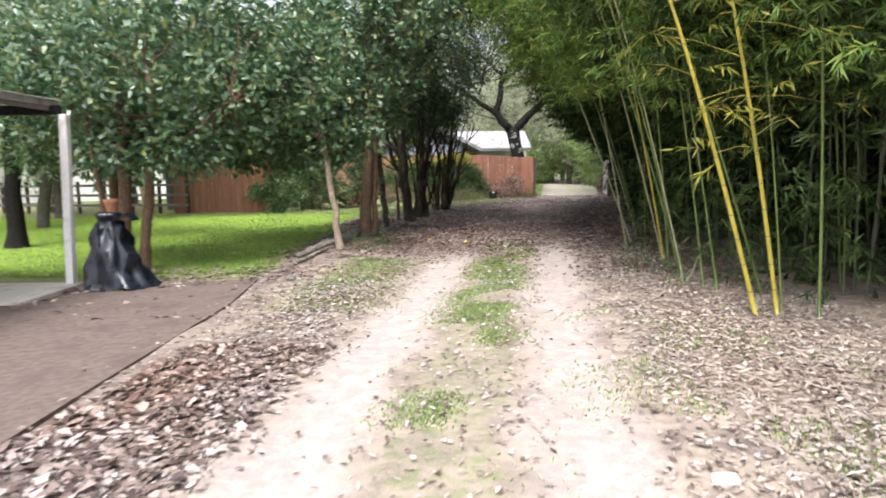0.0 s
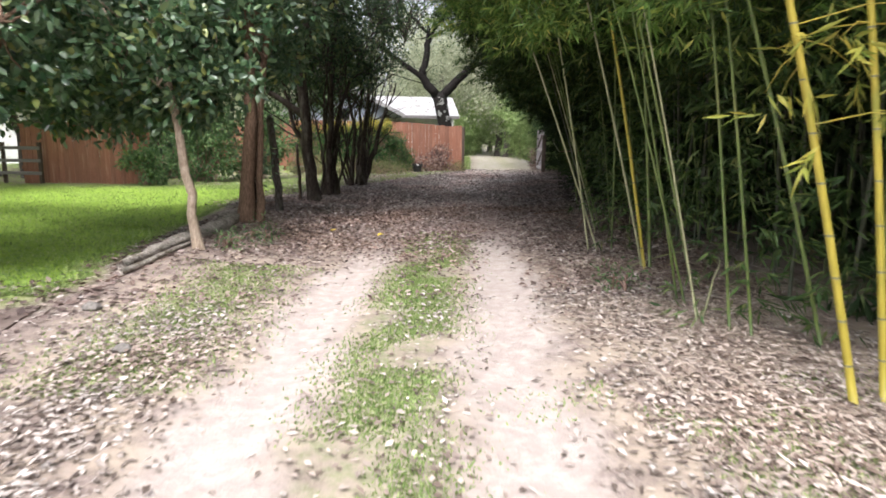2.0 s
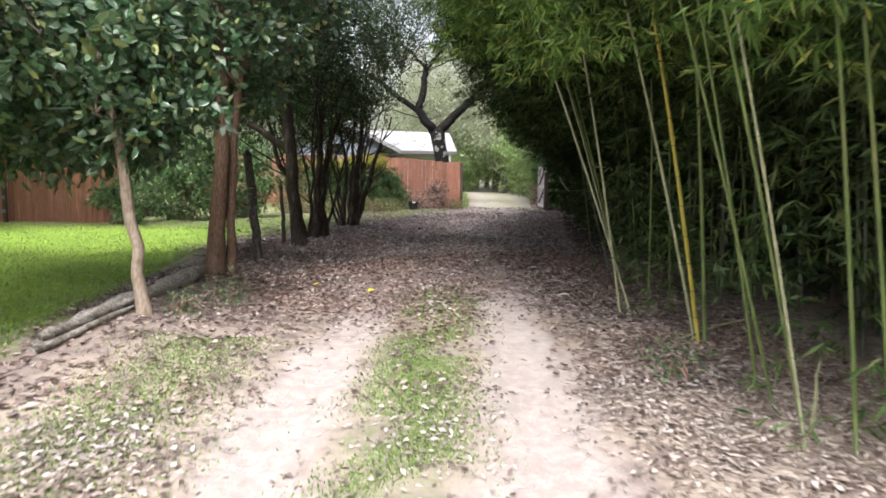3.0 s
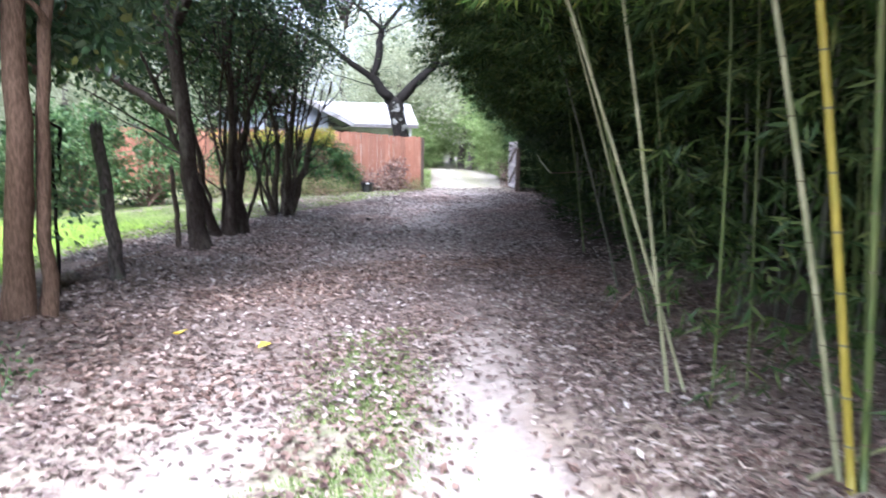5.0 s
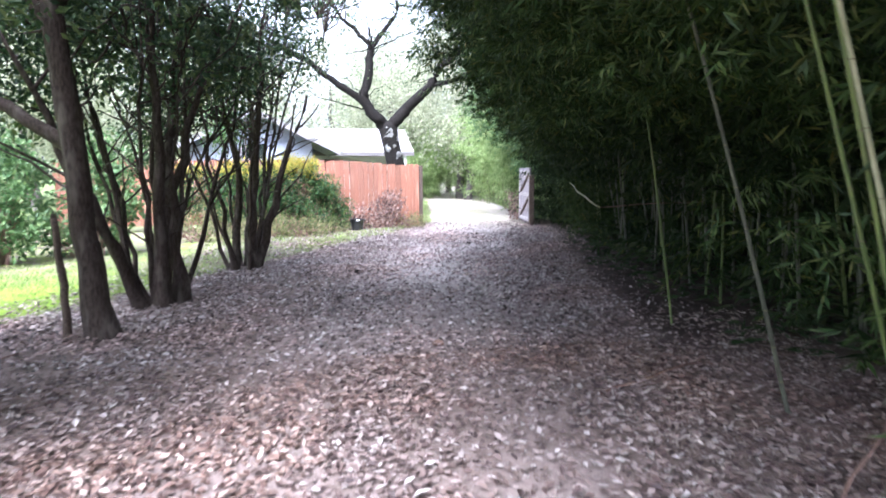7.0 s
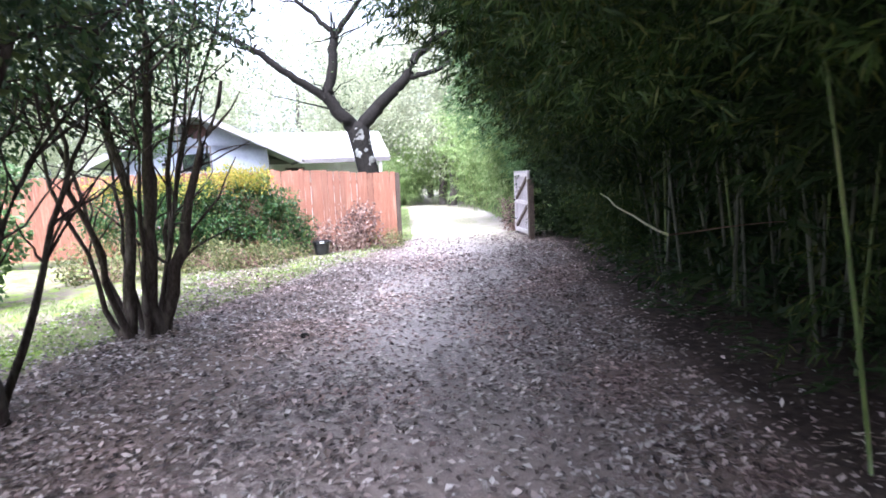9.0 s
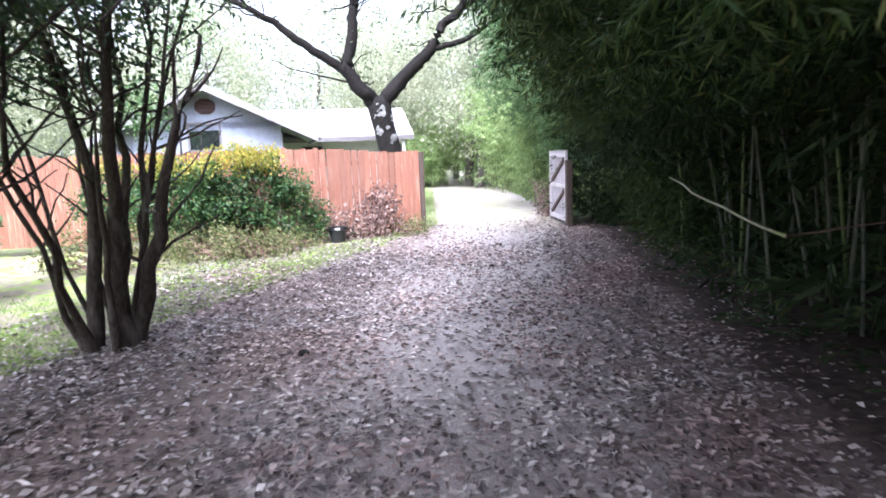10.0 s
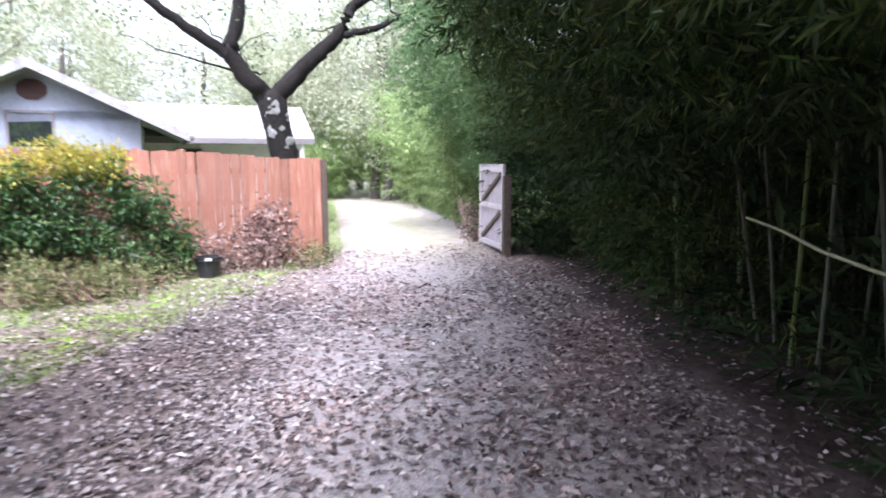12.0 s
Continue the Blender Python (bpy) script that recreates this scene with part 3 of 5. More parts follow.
tree("shade_tree", (-8.6, 12.8), "dark trunk of a large tree on the lawn", [((0, 0, 0), (0.1, 0.1, 4.2), (0, 0, 0), 0.17, 0.12)],
     [((0.2, 0.2, 4.2), (2.6, 2.0, 1.7), 120), ((1.2, 1.5, 2.6), (2.2, 1.3, 0.8), 60)], M_BARK_DARK, M_BROADLEAF, 9, BIG, 55)
tree("leaning_tree", (-9.1, 19.8), "slim pale leaning tree on the far lawn edge", [((0, 0, 0), (-0.6, 0.2, 3.0), (0, 0, 0), 0.09, 0.06)],
     [((-0.4, 0.3, 3.9), (2.2, 1.6, 1.7), 110), ((2.4, 0.5, 3.4), (1.8, 1.2, 1.1), 60)], M_BARK_PALE, M_BROADLEAF, 10, (0.15, 0.08), 50)
# grey trunk beside the lane
tree("shade_tree", (-0.86, 17.2), "grey-barked tree with a large forking trunk beside the lane", [((0, 0, 0), (-0.25, 0.1, 4.2), (-0.06, 0, 0), 0.135, 0.09), ((-0.2, 0.2, 1.9), (-2.4, 0.4, 3.1), (0, 0, 0.1), 0.07, 0.04), ((-0.25, 0.1, 3.3), (2.3, -1.6, 6.0), (0, 0, 0.3), 0.08, 0.03), ((-0.27, 0.1, 3.6), (2.2, 0.5, 6.2), (0, 0, 0.3), 0.08, 0.03)],
     [((-0.5, 0.3, 4.5), (2.0, 1.6, 1.5), 120), ((-2.0, 0.4, 3.5), (1.1, 1.0, 0.9), 34), ((1.5, -1.8, 6.0), (2.2, 2.0, 0.9), 190), ((2.0, 0.3, 6.4), (1.5, 1.1, 0.7), 30)], M_BARK_MYRTLE, M_MYRTLE, 11, (0.1, 0.05), 50)


def stems(rng, count, ring, fan, tall):
    """Crooked stems from one foot; the first few are stout."""
    out = []
    for k in range(count):
        a = 2 * math.pi * (k * 0.618) + rng.uniform(-0.4, 0.4)
        c, s = math.cos(a), math.sin(a)
        rr = rng.uniform(0.35, 1.0)
        h = tall * rng.uniform(0.7, 1.15)
        bow = rng.uniform(-0.25, 0.12) * fan
        stout = k < 4
        out.append(((c * ring * rr, s * ring * rr, 0), (c * fan * rr + rng.normal(0, 0.2), s * fan * rr + rng.normal(0, 0.2), h), (c * bow, s * bow, 0),
                    rng.uniform(0.075, 0.1) if stout else rng.uniform(0.025, 0.045), rng.uniform(0.014, 0.02) if stout else rng.uniform(0.007, 0.011)))
    return out


tree("crape_myrtle", (-0.75, 19.0), "dark many-stemmed crape myrtle fanning out over the lane", stems(np.random.default_rng(21), 14, 0.36, 1.7, 3.9),
     [((-0.1, 0.2, 4.6), (2.1, 1.7, 1.8), 320), ((-0.2, 0.0, 3.1), (1.5, 1.3, 0.8), 80), ((-1.3, -0.3, 2.6), (0.7, 0.7, 0.6), 20)], M_BARK_MYRTLE, M_MYRTLE, 21, (0.105, 0.05), 42, "crape myrtles", "stem", 6)
tree("crape_myrtle", (0.0, 21.85), "dark many-stemmed crape myrtle beside the lane", stems(np.random.default_rng(22), 12, 0.32, 1.75, 4.0),
     [((0.0, 0.2, 4.7), (2.1, 1.6, 1.6), 200), ((-0.5, 0.0, 3.1), (1.3, 1.1, 0.8), 54), ((-1.2, -0.3, 2.5), (0.6, 0.7, 0.6), 30), ((-1.0, -0.6, 3.5), (1.3, 1.0, 0.9), 80), ((0.3, -0.6, 3.7), (1.0, 0.8, 0.7), 40), ((1.1, 0.6, 6.3), (1.7, 1.4, 0.9), 80), ((2.3, 0.7, 6.7), (1.3, 1.3, 0.8), 50)], M_BARK_MYRTLE, M_MYRTLE, 22, (0.085, 0.04), 40, "crape myrtles", "stem", 6)

# the big bare-limbed tree behind the fence
rng = np.random.default_rng(31)
oak = empty("oak_tree", pose(3.97, 33.7, 0), "large dark forked tree with spreading limbs behind the fence", "tree")
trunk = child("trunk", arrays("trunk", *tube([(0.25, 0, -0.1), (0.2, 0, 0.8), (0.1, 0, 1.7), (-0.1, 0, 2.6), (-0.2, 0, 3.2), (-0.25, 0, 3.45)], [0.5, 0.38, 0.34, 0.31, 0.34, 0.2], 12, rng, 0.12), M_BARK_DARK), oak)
for k in range(17):
    a = rng.uniform(3.4, 5.6)
    z = 1.9 + 1.35 * rng.random() ** 0.6
    bm = bmesh.new()
    bmesh.ops.create_icosphere(bm, subdivisions=2, radius=1.0)
    size = rng.uniform(0.3, 1.5)
    for v in bm.verts:
        f = 1 + 0.45 * math.sin(5 * v.co.x + 3 * k) * math.sin(4 * v.co.z + k)
        v.co = Vector((v.co.x * 0.1, v.co.y * 0.025, v.co.z * 0.085)) * size * f
    bmesh.ops.rotate(bm, cent=(0, 0, 0), matrix=Matrix.Rotation(a + math.pi / 2, 3, "Z"), verts=bm.verts)
    bmesh.ops.translate(bm, vec=(-0.13 * (z - 1.7) + 0.06 + 0.315 * math.cos(a), 0.315 * math.sin(a), z), verts=bm.verts)
    part("lichen_patch", bm, M_LICHEN, trunk, "pale grey lichen patch")
limbs = [
    ([(-0.22, 0, 3.15), (-0.75, -0.05, 3.75), (-1.2, -0.1, 4.35)], 0.24, 0.17),
    ([(-1.15, -0.1, 4.2), (-2.1, -0.3, 4.75), (-3.0, -0.4, 5.5), (-4.3, -0.5, 6.1), (-5.4, -0.4, 6.9)], 0.14, 0.04),
    ([(-1.1, -0.1, 4.15), (-0.85, 0, 5.0), (-0.8, 0.1, 5.8), (-0.7, 0.1, 6.2)], 0.17, 0.12),
    ([(-0.72, 0.1, 6.1), (-1.2, 0.2, 6.6), (-1.9, 0.3, 7.2), (-2.4, 0.3, 8.0)], 0.09, 0.04),
    ([(-0.72, 0.1, 6.1), (-0.2, 0, 6.7), (0.2, 0, 7.3), (0.2, 0, 8.2)], 0.1, 0.04),
    ([(-0.15, 0, 3.2), (0.3, 0, 3.75), (0.95, -0.1, 4.35), (1.35, -0.2, 4.75), (1.6, -0.2, 5.3), (2.2, -0.3, 5.8), (3.0, -0.3, 6.3), (3.6, -0.2, 7.0)], 0.23, 0.06),
    ([(1.4, -0.2, 4.75), (2.2, -0.4, 4.9), (3.1, -0.6, 5.35), (4.2, -0.8, 5.5)], 0.1, 0.03),
    ([(2.2, -0.3, 5.8), (2.3, -0.6, 6.6), (2.0, -0.8, 7.5)], 0.07, 0.03)]
tip_list = []
for pts, r0, r1 in limbs:
    p = np.asarray(pts, float)
    t = np.linspace(0, len(p) - 1, len(p) * 4)
    line = np.stack([np.interp(t, np.arange(len(p)), p[:, c]) for c in range(3)], 1)
    line[1:-1] = (line[:-2] + line[1:-1] * 2 + line[2:]) / 4 + rng.normal(0, 0.02, (len(line) - 2, 3))
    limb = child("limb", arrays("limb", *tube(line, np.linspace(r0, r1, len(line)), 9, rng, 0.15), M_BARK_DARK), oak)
    fine = []
    for k in range(8):
        a = line[rng.integers(len(line) // 2, len(line))]
        b = a + rng.normal(size=3) * (0.9, 0.6, 0.6) + (0, 0, 0.35)
        fine.append(tube(bend(a, b, rng.normal(size=3) * 0.12, rng, 7, 0.07), np.linspace(0.03, 0.006, 7), 4))
        tip_list.append(b)
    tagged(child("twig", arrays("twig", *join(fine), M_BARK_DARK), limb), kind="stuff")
cents = np.vstack([np.asarray(tip_list) + rng.normal(size=(len(tip_list), 3)) * 0.4, rng.uniform((-5, -1.5, 6.6), (4.5, 1.5, 9), (60, 3))])
pos, way = tufts(cents, 30, 0.45, rng)
child("crown", leaves("crown", pos, way, 0.11, 0.05, M_MYRTLE, rng), oak, "sparse small green leaves")


# ---- bamboo ----
def edge(y):
    """Where the bamboo begins, to the right of the lane."""
    return np.interp(y, [-6, 3, 6, 8, 10, 12, 14, 18, 21, 23, 26, 29, 31, 36], [4.6, 4.0, 3.3, 3.15, 3.3, 3.7, 4.2, 4.8, 5.2, 5.8, 7.0, 7.9, 8.5, 9.2])


def culm_line(x, y, lean, push, arch, tall):
    s = np.linspace(0, 1, 16)
    return np.stack([x + lean * s * tall - arch * s ** 2.6, y + push * s * tall, ground_z(x, y) - 0.03 + tall * s * (1 - 0.12 * s * s * min(1.0, arch))], 1)


JOINT = arrays("joint", *tube([(0, 0, -0.3), (0, 0, 0), (0, 0, 0.3)], [1.02, 1.18, 1.02], 8), M_NODE)


def bamboo(x, y, lean, push, mat, radius, seed, tall=7.5, arch=1.6, label="", leaf_mat=None, low=0.35, count=34, ringed=15):
    """One culm with its ringed joints and the leafy sprays of its upper part."""
    rng = np.random.default_rng(seed)
    root = empty("bamboo", pose(0, 0, 0), label, "bamboo", "bamboo culms along the lane")
    line = culm_line(x, y, lean, push, arch, tall)
    pts, rad = [], []
    t = 0.0
    gap = 0.26 / tall
    joints = []
    while t < 0.97:
        p = [np.interp(t, np.linspace(0, 1, 16), line[:, c]) for c in range(3)]
        r = radius * (1 - 0.75 * t)
        pts.append(p)
        rad.append(r)
        joints.append((p, r))
        t += gap * rng.uniform(0.9, 1.1)
    root.location = pts[0]
    pts = np.asarray(pts) - np.asarray(root.location)
    culm = child("culm", arrays("culm", *tube(pts, rad, 8), mat), root)
    for q, (_, r) in zip(pts[1:ringed], joints[1:ringed]):
        ring = child("joint", JOINT, culm)
        ring.location, ring.scale = q, (r, r, r)
    t = rng.uniform(low, 1.0, count)
    at = np.stack([np.interp(t, np.linspace(0, 1, 16), line[:, c]) for c in range(3)], 1) - np.asarray(root.location)
    out = rng.normal(size=at.shape) * (0.35, 0.35, 0.2)
    ends = at + out
    twig = [tube([a, (a + b) / 2 + (0, 0, 0.04), b], [0.006, 0.004, 0.002], 3) for a, b in zip(at, ends)]
    tagged(child("twig", arrays("twig", *join(twig), mat), culm), kind="stuff")
    pos, way = sprays(ends, 11, 0.3, rng)
    child("foliage", leaves("foliage", pos, way, 0.15, 0.022, leaf_mat or M_BAMBOO_LEAF, rng, 0.1), root)
    return root


L_G, L_Y, L_P = "green bamboo culm with pale joints and drooping leaves", "bright yellow bamboo culm with yellow-green leaves", "pale weathered bamboo culm leaning over the lane"
Y, G, P = (M_CULM_YELLOW, L_Y), (M_CULM_GREEN, L_G), (M_CULM_PALE, L_P)
front = []


def row(x, y, lean, kind, r):
    front.append((x, y, lean, 0.0, kind[0], r * (0.78 if kind[0] is M_CULM_YELLOW else 0.6), kind[1]))


row(3.07, 6.10, -0.28, Y, 0.032)
row(3.30, 6.15, -0.165, Y, 0.030)
row(3.45, 6.35, -0.1, G, 0.02)
row(3.58, 5.93, -0.035, G, 0.028)
row(4.70, 7.4, -0.08, G, 0.022)
row(4.55, 7.1, -0.05, G, 0.022)
row(2.98, 7.72, -0.24, P, 0.018)
row(3.02, 7.78, -0.27, G, 0.022)
row(3.12, 7.48, -0.14, G, 0.022)
row(3.22, 7.34, -0.17, G, 0.022)
row(3.62, 7.1, -0.32, G, 0.028)
row(3.18, 8.3, -0.3, G, 0.022)
row(3.20, 8.5, -0.22, G, 0.022)
row(3.25, 11.1, -0.18, (M_CULM_PALE, "yellow-green bamboo culm leaning over the lane"), 0.026)
row(3.38, 11.11, -0.37, P, 0.024)
row(3.55, 11.06, -0.02, G, 0.02)
row(3.79, 11.03, -0.05, G, 0.013)
row(3.90, 12.6, -0.31, P, 0.022)
row(3.96, 12.75, -0.28, G, 0.02)
row(4.08, 12.9, -0.33, G, 0.02)
row(4.30, 14.05, -0.3, (M_CULM_SHADED, "grey-green bamboo culm leaning over the lane, dulled for shade"), 0.026)
row(4.22, 12.8, -0.12, G, 0.02)
row(3.44, 9.76, -0.19, Y, 0.028)
row(3.45, 9.84, -0.26, P, 0.027)
row(3.50, 9.76, -0.09, (M_CULM_GREEN, "thick green-white bamboo culm with dark joints"), 0.034)
row(4.9, 16.5, -0.15, G, 0.024)
for k, (x, y, lean, push, mat, r, label) in enumerate(front):
    yellow = mat is M_CULM_YELLOW
    bamboo(x, y, lean, push, mat, r, 100 + k, 7.0 + (k % 5) * 0.4, 0.7, label, M_BAMBOO_YELLOW if yellow and y < 8 else None, 0.22 if yellow and y < 8 else 0.38)

# culms deeper in the thicket, copies of four patterns; dull ones carry painted shade
rng = np.random.default_rng(41)
patterns = [bamboo(5.5 + 0.4 * k, 8.0 + k, 0.0, 0.0, (M_CULM_SHADED, M_CULM_GREEN, M_CULM_SHADED, M_CULM_SHADED)[k], 0.02, 140 + k, 7.5, 1.4, ("grey-green bamboo culm in the thicket, dulled for shade", L_G, "grey-green bamboo culm in the thicket, dulled for shade", "grey-green bamboo culm in the thicket, dulled for shade")[k], M_BAMBOO_SHADED, 0.3, 26, 1) for k in range(4)]
for k in range(230):
    y = rng.uniform(2.5, 29.0)
    d = 0.8 + (0.5 if y > 13 else 0.0) + 3.2 * rng.random()
    x = float(edge(y)) + d
    m = pose(x, y, ground_z(x, y) - 0.03, rng.uniform(-6, 6), rng.uniform(-9, 4), rng.uniform(-40, 40)) @ Matrix.Scale(rng.uniform(0.8, 1.15), 4)
    src = patterns[int(rng.integers(0, 4))]
    ob = copy_thing(src, m)

# the mass of leaves: thick towards the top and the back, hanging over the lane
def thicket(count, y0, y1, seed, z0=0.25, z1=9.0):
    rng = np.random.default_rng(seed)
    y = rng.uniform(y0, y1, count)
    z = rng.uniform(z0, z1, count)
    dense = smooth(y, 12.5, 15.0)
    over = (2.0 * smooth(z, 1.2, 5.2) + 0.5 * dense * smooth(z, 1.6, 3.0)) * (0.5 + 0.5 * smooth(y, 8.5, 13.0)) * (1 - 0.55 * smooth(y, 20, 28))
    open_foot = (0.6 + 0.4 * dense - 0.35 * smooth(y, 22.0, 25.0)) * (1 - smooth(z, 1.5, 2.3))
    lump = 0.35 * np.sin(1.9 * y + 1.3 * z) + 0.3 * np.sin(3.1 * y - 2.2 * z)
    d = rng.random(count) ** 1.7 * 3.6
    x = edge(y) + 0.15 - over + open_foot + lump * smooth(z, 0.8, 3.0) + d
    keep = rng.random(count) < 0.14 + 0.86 * smooth(z, 1.5, 2.7) + 0.15 * dense + 0.5 * smooth(y, 22.0, 25.0)
    return np.stack([x, y, z], 1)[keep]


rng = np.random.default_rng(51)
c = thicket(13000, 4.0, 14.6, 52)
pos, way = sprays(c, 13, 0.34, rng)
tagged(new("bamboo_foliage", leaves("bamboo_foliage", pos, way, 0.155, 0.025, M_BAMBOO_FRONT, rng, 0.1)), "mass of drooping narrow green bamboo leaves", "bamboo foliage", kind="stuff")
# leaf colour darkened here for the shade under the overhang
c = thicket(14800, 14.0, 26.8, 53)
c = c[~((np.abs(c[:, 1] - 20.6) < 2.2) & (np.abs(c[:, 2] - 1.3) < 0.75) & (c[:, 0] < 7.0))]
pos, way = sprays(c, 22, 0.46, rng)
tagged(new("bamboo_foliage", leaves("bamboo_foliage", pos, way, 0.125, 0.02, M_BAMBOO_LEAF, rng, 0.1)), "mass of drooping bamboo leaves overhanging the lane, darkened for shade", "bamboo foliage", kind="stuff")
# still darkened for shade as far as the gate
c = thicket(3200, 26.0, 29.4, 59)
pos, way = sprays(c, 20, 0.46, rng)
tagged(new("bamboo_foliage", leaves("bamboo_foliage", pos, way, 0.13, 0.021, M_BAMBOO_LEAF, rng, 0.1)), "green bamboo leaves before the open gate, darkened for shade", "bamboo foliage", kind="stuff")
# a lighter leaf colour stands in for the light at the gate end
c = thicket(2400, 29.0, 31.8, 55)
pos, way = sprays(c, 20, 0.46, rng)
tagged(new("bamboo_foliage", leaves("bamboo_foliage", pos, way, 0.13, 0.022, M_BAMBOO_MID, rng, 0.1)), "green bamboo leaves around the open gate, coloured lighter for light", "bamboo foliage", kind="stuff")
# the closed depth of the thicket, its shade put into the leaf colour
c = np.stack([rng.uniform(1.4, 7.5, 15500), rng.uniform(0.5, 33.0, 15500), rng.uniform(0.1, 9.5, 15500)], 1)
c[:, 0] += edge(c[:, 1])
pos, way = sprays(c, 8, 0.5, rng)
tagged(new("bamboo_foliage", leaves("bamboo_foliage", pos, way, 0.3, 0.065, M_BAMBOO_SHADED, rng, 0.1)), "inner leaves deep in the bamboo thicket, darkened for shade", "bamboo foliage", kind="stuff")
# golden leaves of the nearest clump, carried further along as painted sunlight
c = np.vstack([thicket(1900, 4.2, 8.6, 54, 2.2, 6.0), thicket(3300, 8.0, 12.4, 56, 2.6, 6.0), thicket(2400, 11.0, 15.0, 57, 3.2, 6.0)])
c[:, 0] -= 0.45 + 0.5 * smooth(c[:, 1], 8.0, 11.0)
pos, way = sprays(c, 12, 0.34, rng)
tagged(new("bamboo_foliage", leaves("bamboo_foliage", pos, way, 0.15, 0.022, M_BAMBOO_GOLD_LIT, rng, 0.1)), "yellow-green golden bamboo leaves with sunlight put into their colour", "bamboo foliage", kind="stuff")
# low hanging skirt, added to shade the thicket's foot; its leaves are shade-dark
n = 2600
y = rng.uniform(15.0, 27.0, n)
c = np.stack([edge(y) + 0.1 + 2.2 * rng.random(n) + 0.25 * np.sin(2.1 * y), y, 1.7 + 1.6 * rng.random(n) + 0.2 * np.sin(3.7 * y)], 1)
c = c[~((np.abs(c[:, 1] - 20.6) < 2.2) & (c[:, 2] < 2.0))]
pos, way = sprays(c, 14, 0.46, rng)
tagged(new("bamboo_foliage", leaves("bamboo_foliage", pos, way, 0.16, 0.03, M_BAMBOO_SHADED, rng, 0.1)), "low skirt of shade-dark bamboo leaves added over the thicket's foot", "bamboo foliage", kind="stuff")
# the outer fringe along the lane, its light put into a lighter leaf colour
c = thicket(3600, 13.0, 20.5, 58, 2.2, 6.5)
c = c[c[:, 0] < edge(c[:, 1]) + 0.9]
c[:, 0] -= 0.3
pos, way = sprays(c, 14, 0.4, rng)
tagged(new("bamboo_foliage", leaves("bamboo_foliage", pos, way, 0.12, 0.019, M_BAMBOO_MID, rng, 0.1)), "fine green bamboo fringe towards the lane, coloured lighter for light", "bamboo foliage", kind="stuff")
# backing leaves added far behind, to stop light leaking through the thicket
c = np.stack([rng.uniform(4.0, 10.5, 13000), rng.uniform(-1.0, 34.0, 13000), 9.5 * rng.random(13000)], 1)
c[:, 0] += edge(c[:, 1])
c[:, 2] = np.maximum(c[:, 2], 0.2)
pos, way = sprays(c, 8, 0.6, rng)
tagged(new("bamboo_foliage", leaves("bamboo_foliage", pos, way, 0.5, 0.13, M_BAMBOO_SHADED, rng, 0.1)), "dark backing leaves added to block light behind the bamboo thicket", "bamboo foliage", kind="stuff")
# undergrowth on the ground along the thicket's foot, leaf colour darkened for shade
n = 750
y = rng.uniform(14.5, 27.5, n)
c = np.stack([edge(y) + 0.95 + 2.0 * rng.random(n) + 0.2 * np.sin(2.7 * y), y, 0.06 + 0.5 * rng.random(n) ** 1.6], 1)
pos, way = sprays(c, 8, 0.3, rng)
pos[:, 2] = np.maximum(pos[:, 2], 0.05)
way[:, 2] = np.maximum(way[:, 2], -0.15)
tagged(new("undergrowth", leaves("undergrowth", pos, way, 0.15, 0.03, M_BAMBOO_SHADED, rng, 0.1)), "leafy undergrowth along the foot of the bamboo, darkened for shade", "undergrowth", kind="stuff")
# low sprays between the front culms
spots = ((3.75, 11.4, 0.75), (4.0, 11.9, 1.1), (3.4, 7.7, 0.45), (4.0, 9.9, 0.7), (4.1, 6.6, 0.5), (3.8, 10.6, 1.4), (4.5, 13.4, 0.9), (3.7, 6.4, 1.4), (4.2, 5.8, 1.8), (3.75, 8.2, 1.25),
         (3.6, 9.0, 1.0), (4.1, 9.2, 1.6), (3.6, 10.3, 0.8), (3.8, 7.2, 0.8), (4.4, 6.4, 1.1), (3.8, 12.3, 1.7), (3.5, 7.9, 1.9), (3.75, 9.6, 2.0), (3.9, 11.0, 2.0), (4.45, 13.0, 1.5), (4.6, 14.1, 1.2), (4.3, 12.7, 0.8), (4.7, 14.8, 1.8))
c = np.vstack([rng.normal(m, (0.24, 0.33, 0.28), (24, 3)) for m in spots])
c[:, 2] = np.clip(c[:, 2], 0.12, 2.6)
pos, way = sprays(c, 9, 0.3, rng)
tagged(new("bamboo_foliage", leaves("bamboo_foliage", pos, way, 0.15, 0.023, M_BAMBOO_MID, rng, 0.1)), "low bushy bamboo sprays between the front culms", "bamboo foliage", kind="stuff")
# dark leaf fill that stands in for shade in the hollow beside the gate
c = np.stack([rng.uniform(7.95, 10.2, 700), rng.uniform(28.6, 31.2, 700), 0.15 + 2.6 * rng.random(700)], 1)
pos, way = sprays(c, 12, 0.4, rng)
tagged(new("bamboo_foliage", leaves("bamboo_foliage", pos, way, 0.2, 0.04, M_BAMBOO_SHADED, rng, 0.1)), "dark leaf fill for the shade in the hollow beside the gate", "bamboo foliage", kind="stuff")
# foliage that leans over the gate from behind, leaf colour lighter for light
n = 3000
y, z = rng.uniform(30.6, 35.5, n), 1.6 + 5.4 * rng.random(n)
c = np.stack([8.35 + 0.1 * (y - 30) - 1.7 * smooth(z, 1.6, 4.2) + 0.35 * np.sin(2.3 * z + y) + 2.4 * rng.random(n) ** 1.4, y, z], 1)
pos, way = sprays(c, 15, 0.45, rng)
tagged(new("bamboo_foliage", leaves("bamboo_foliage", pos, way, 0.15, 0.025, M_HEDGE_LEAF, rng, 0.1)), "green bamboo leaning over the open gate", "bamboo foliage", kind="stuff")
# tips that arch over the lane and meet the trees
n = 4200
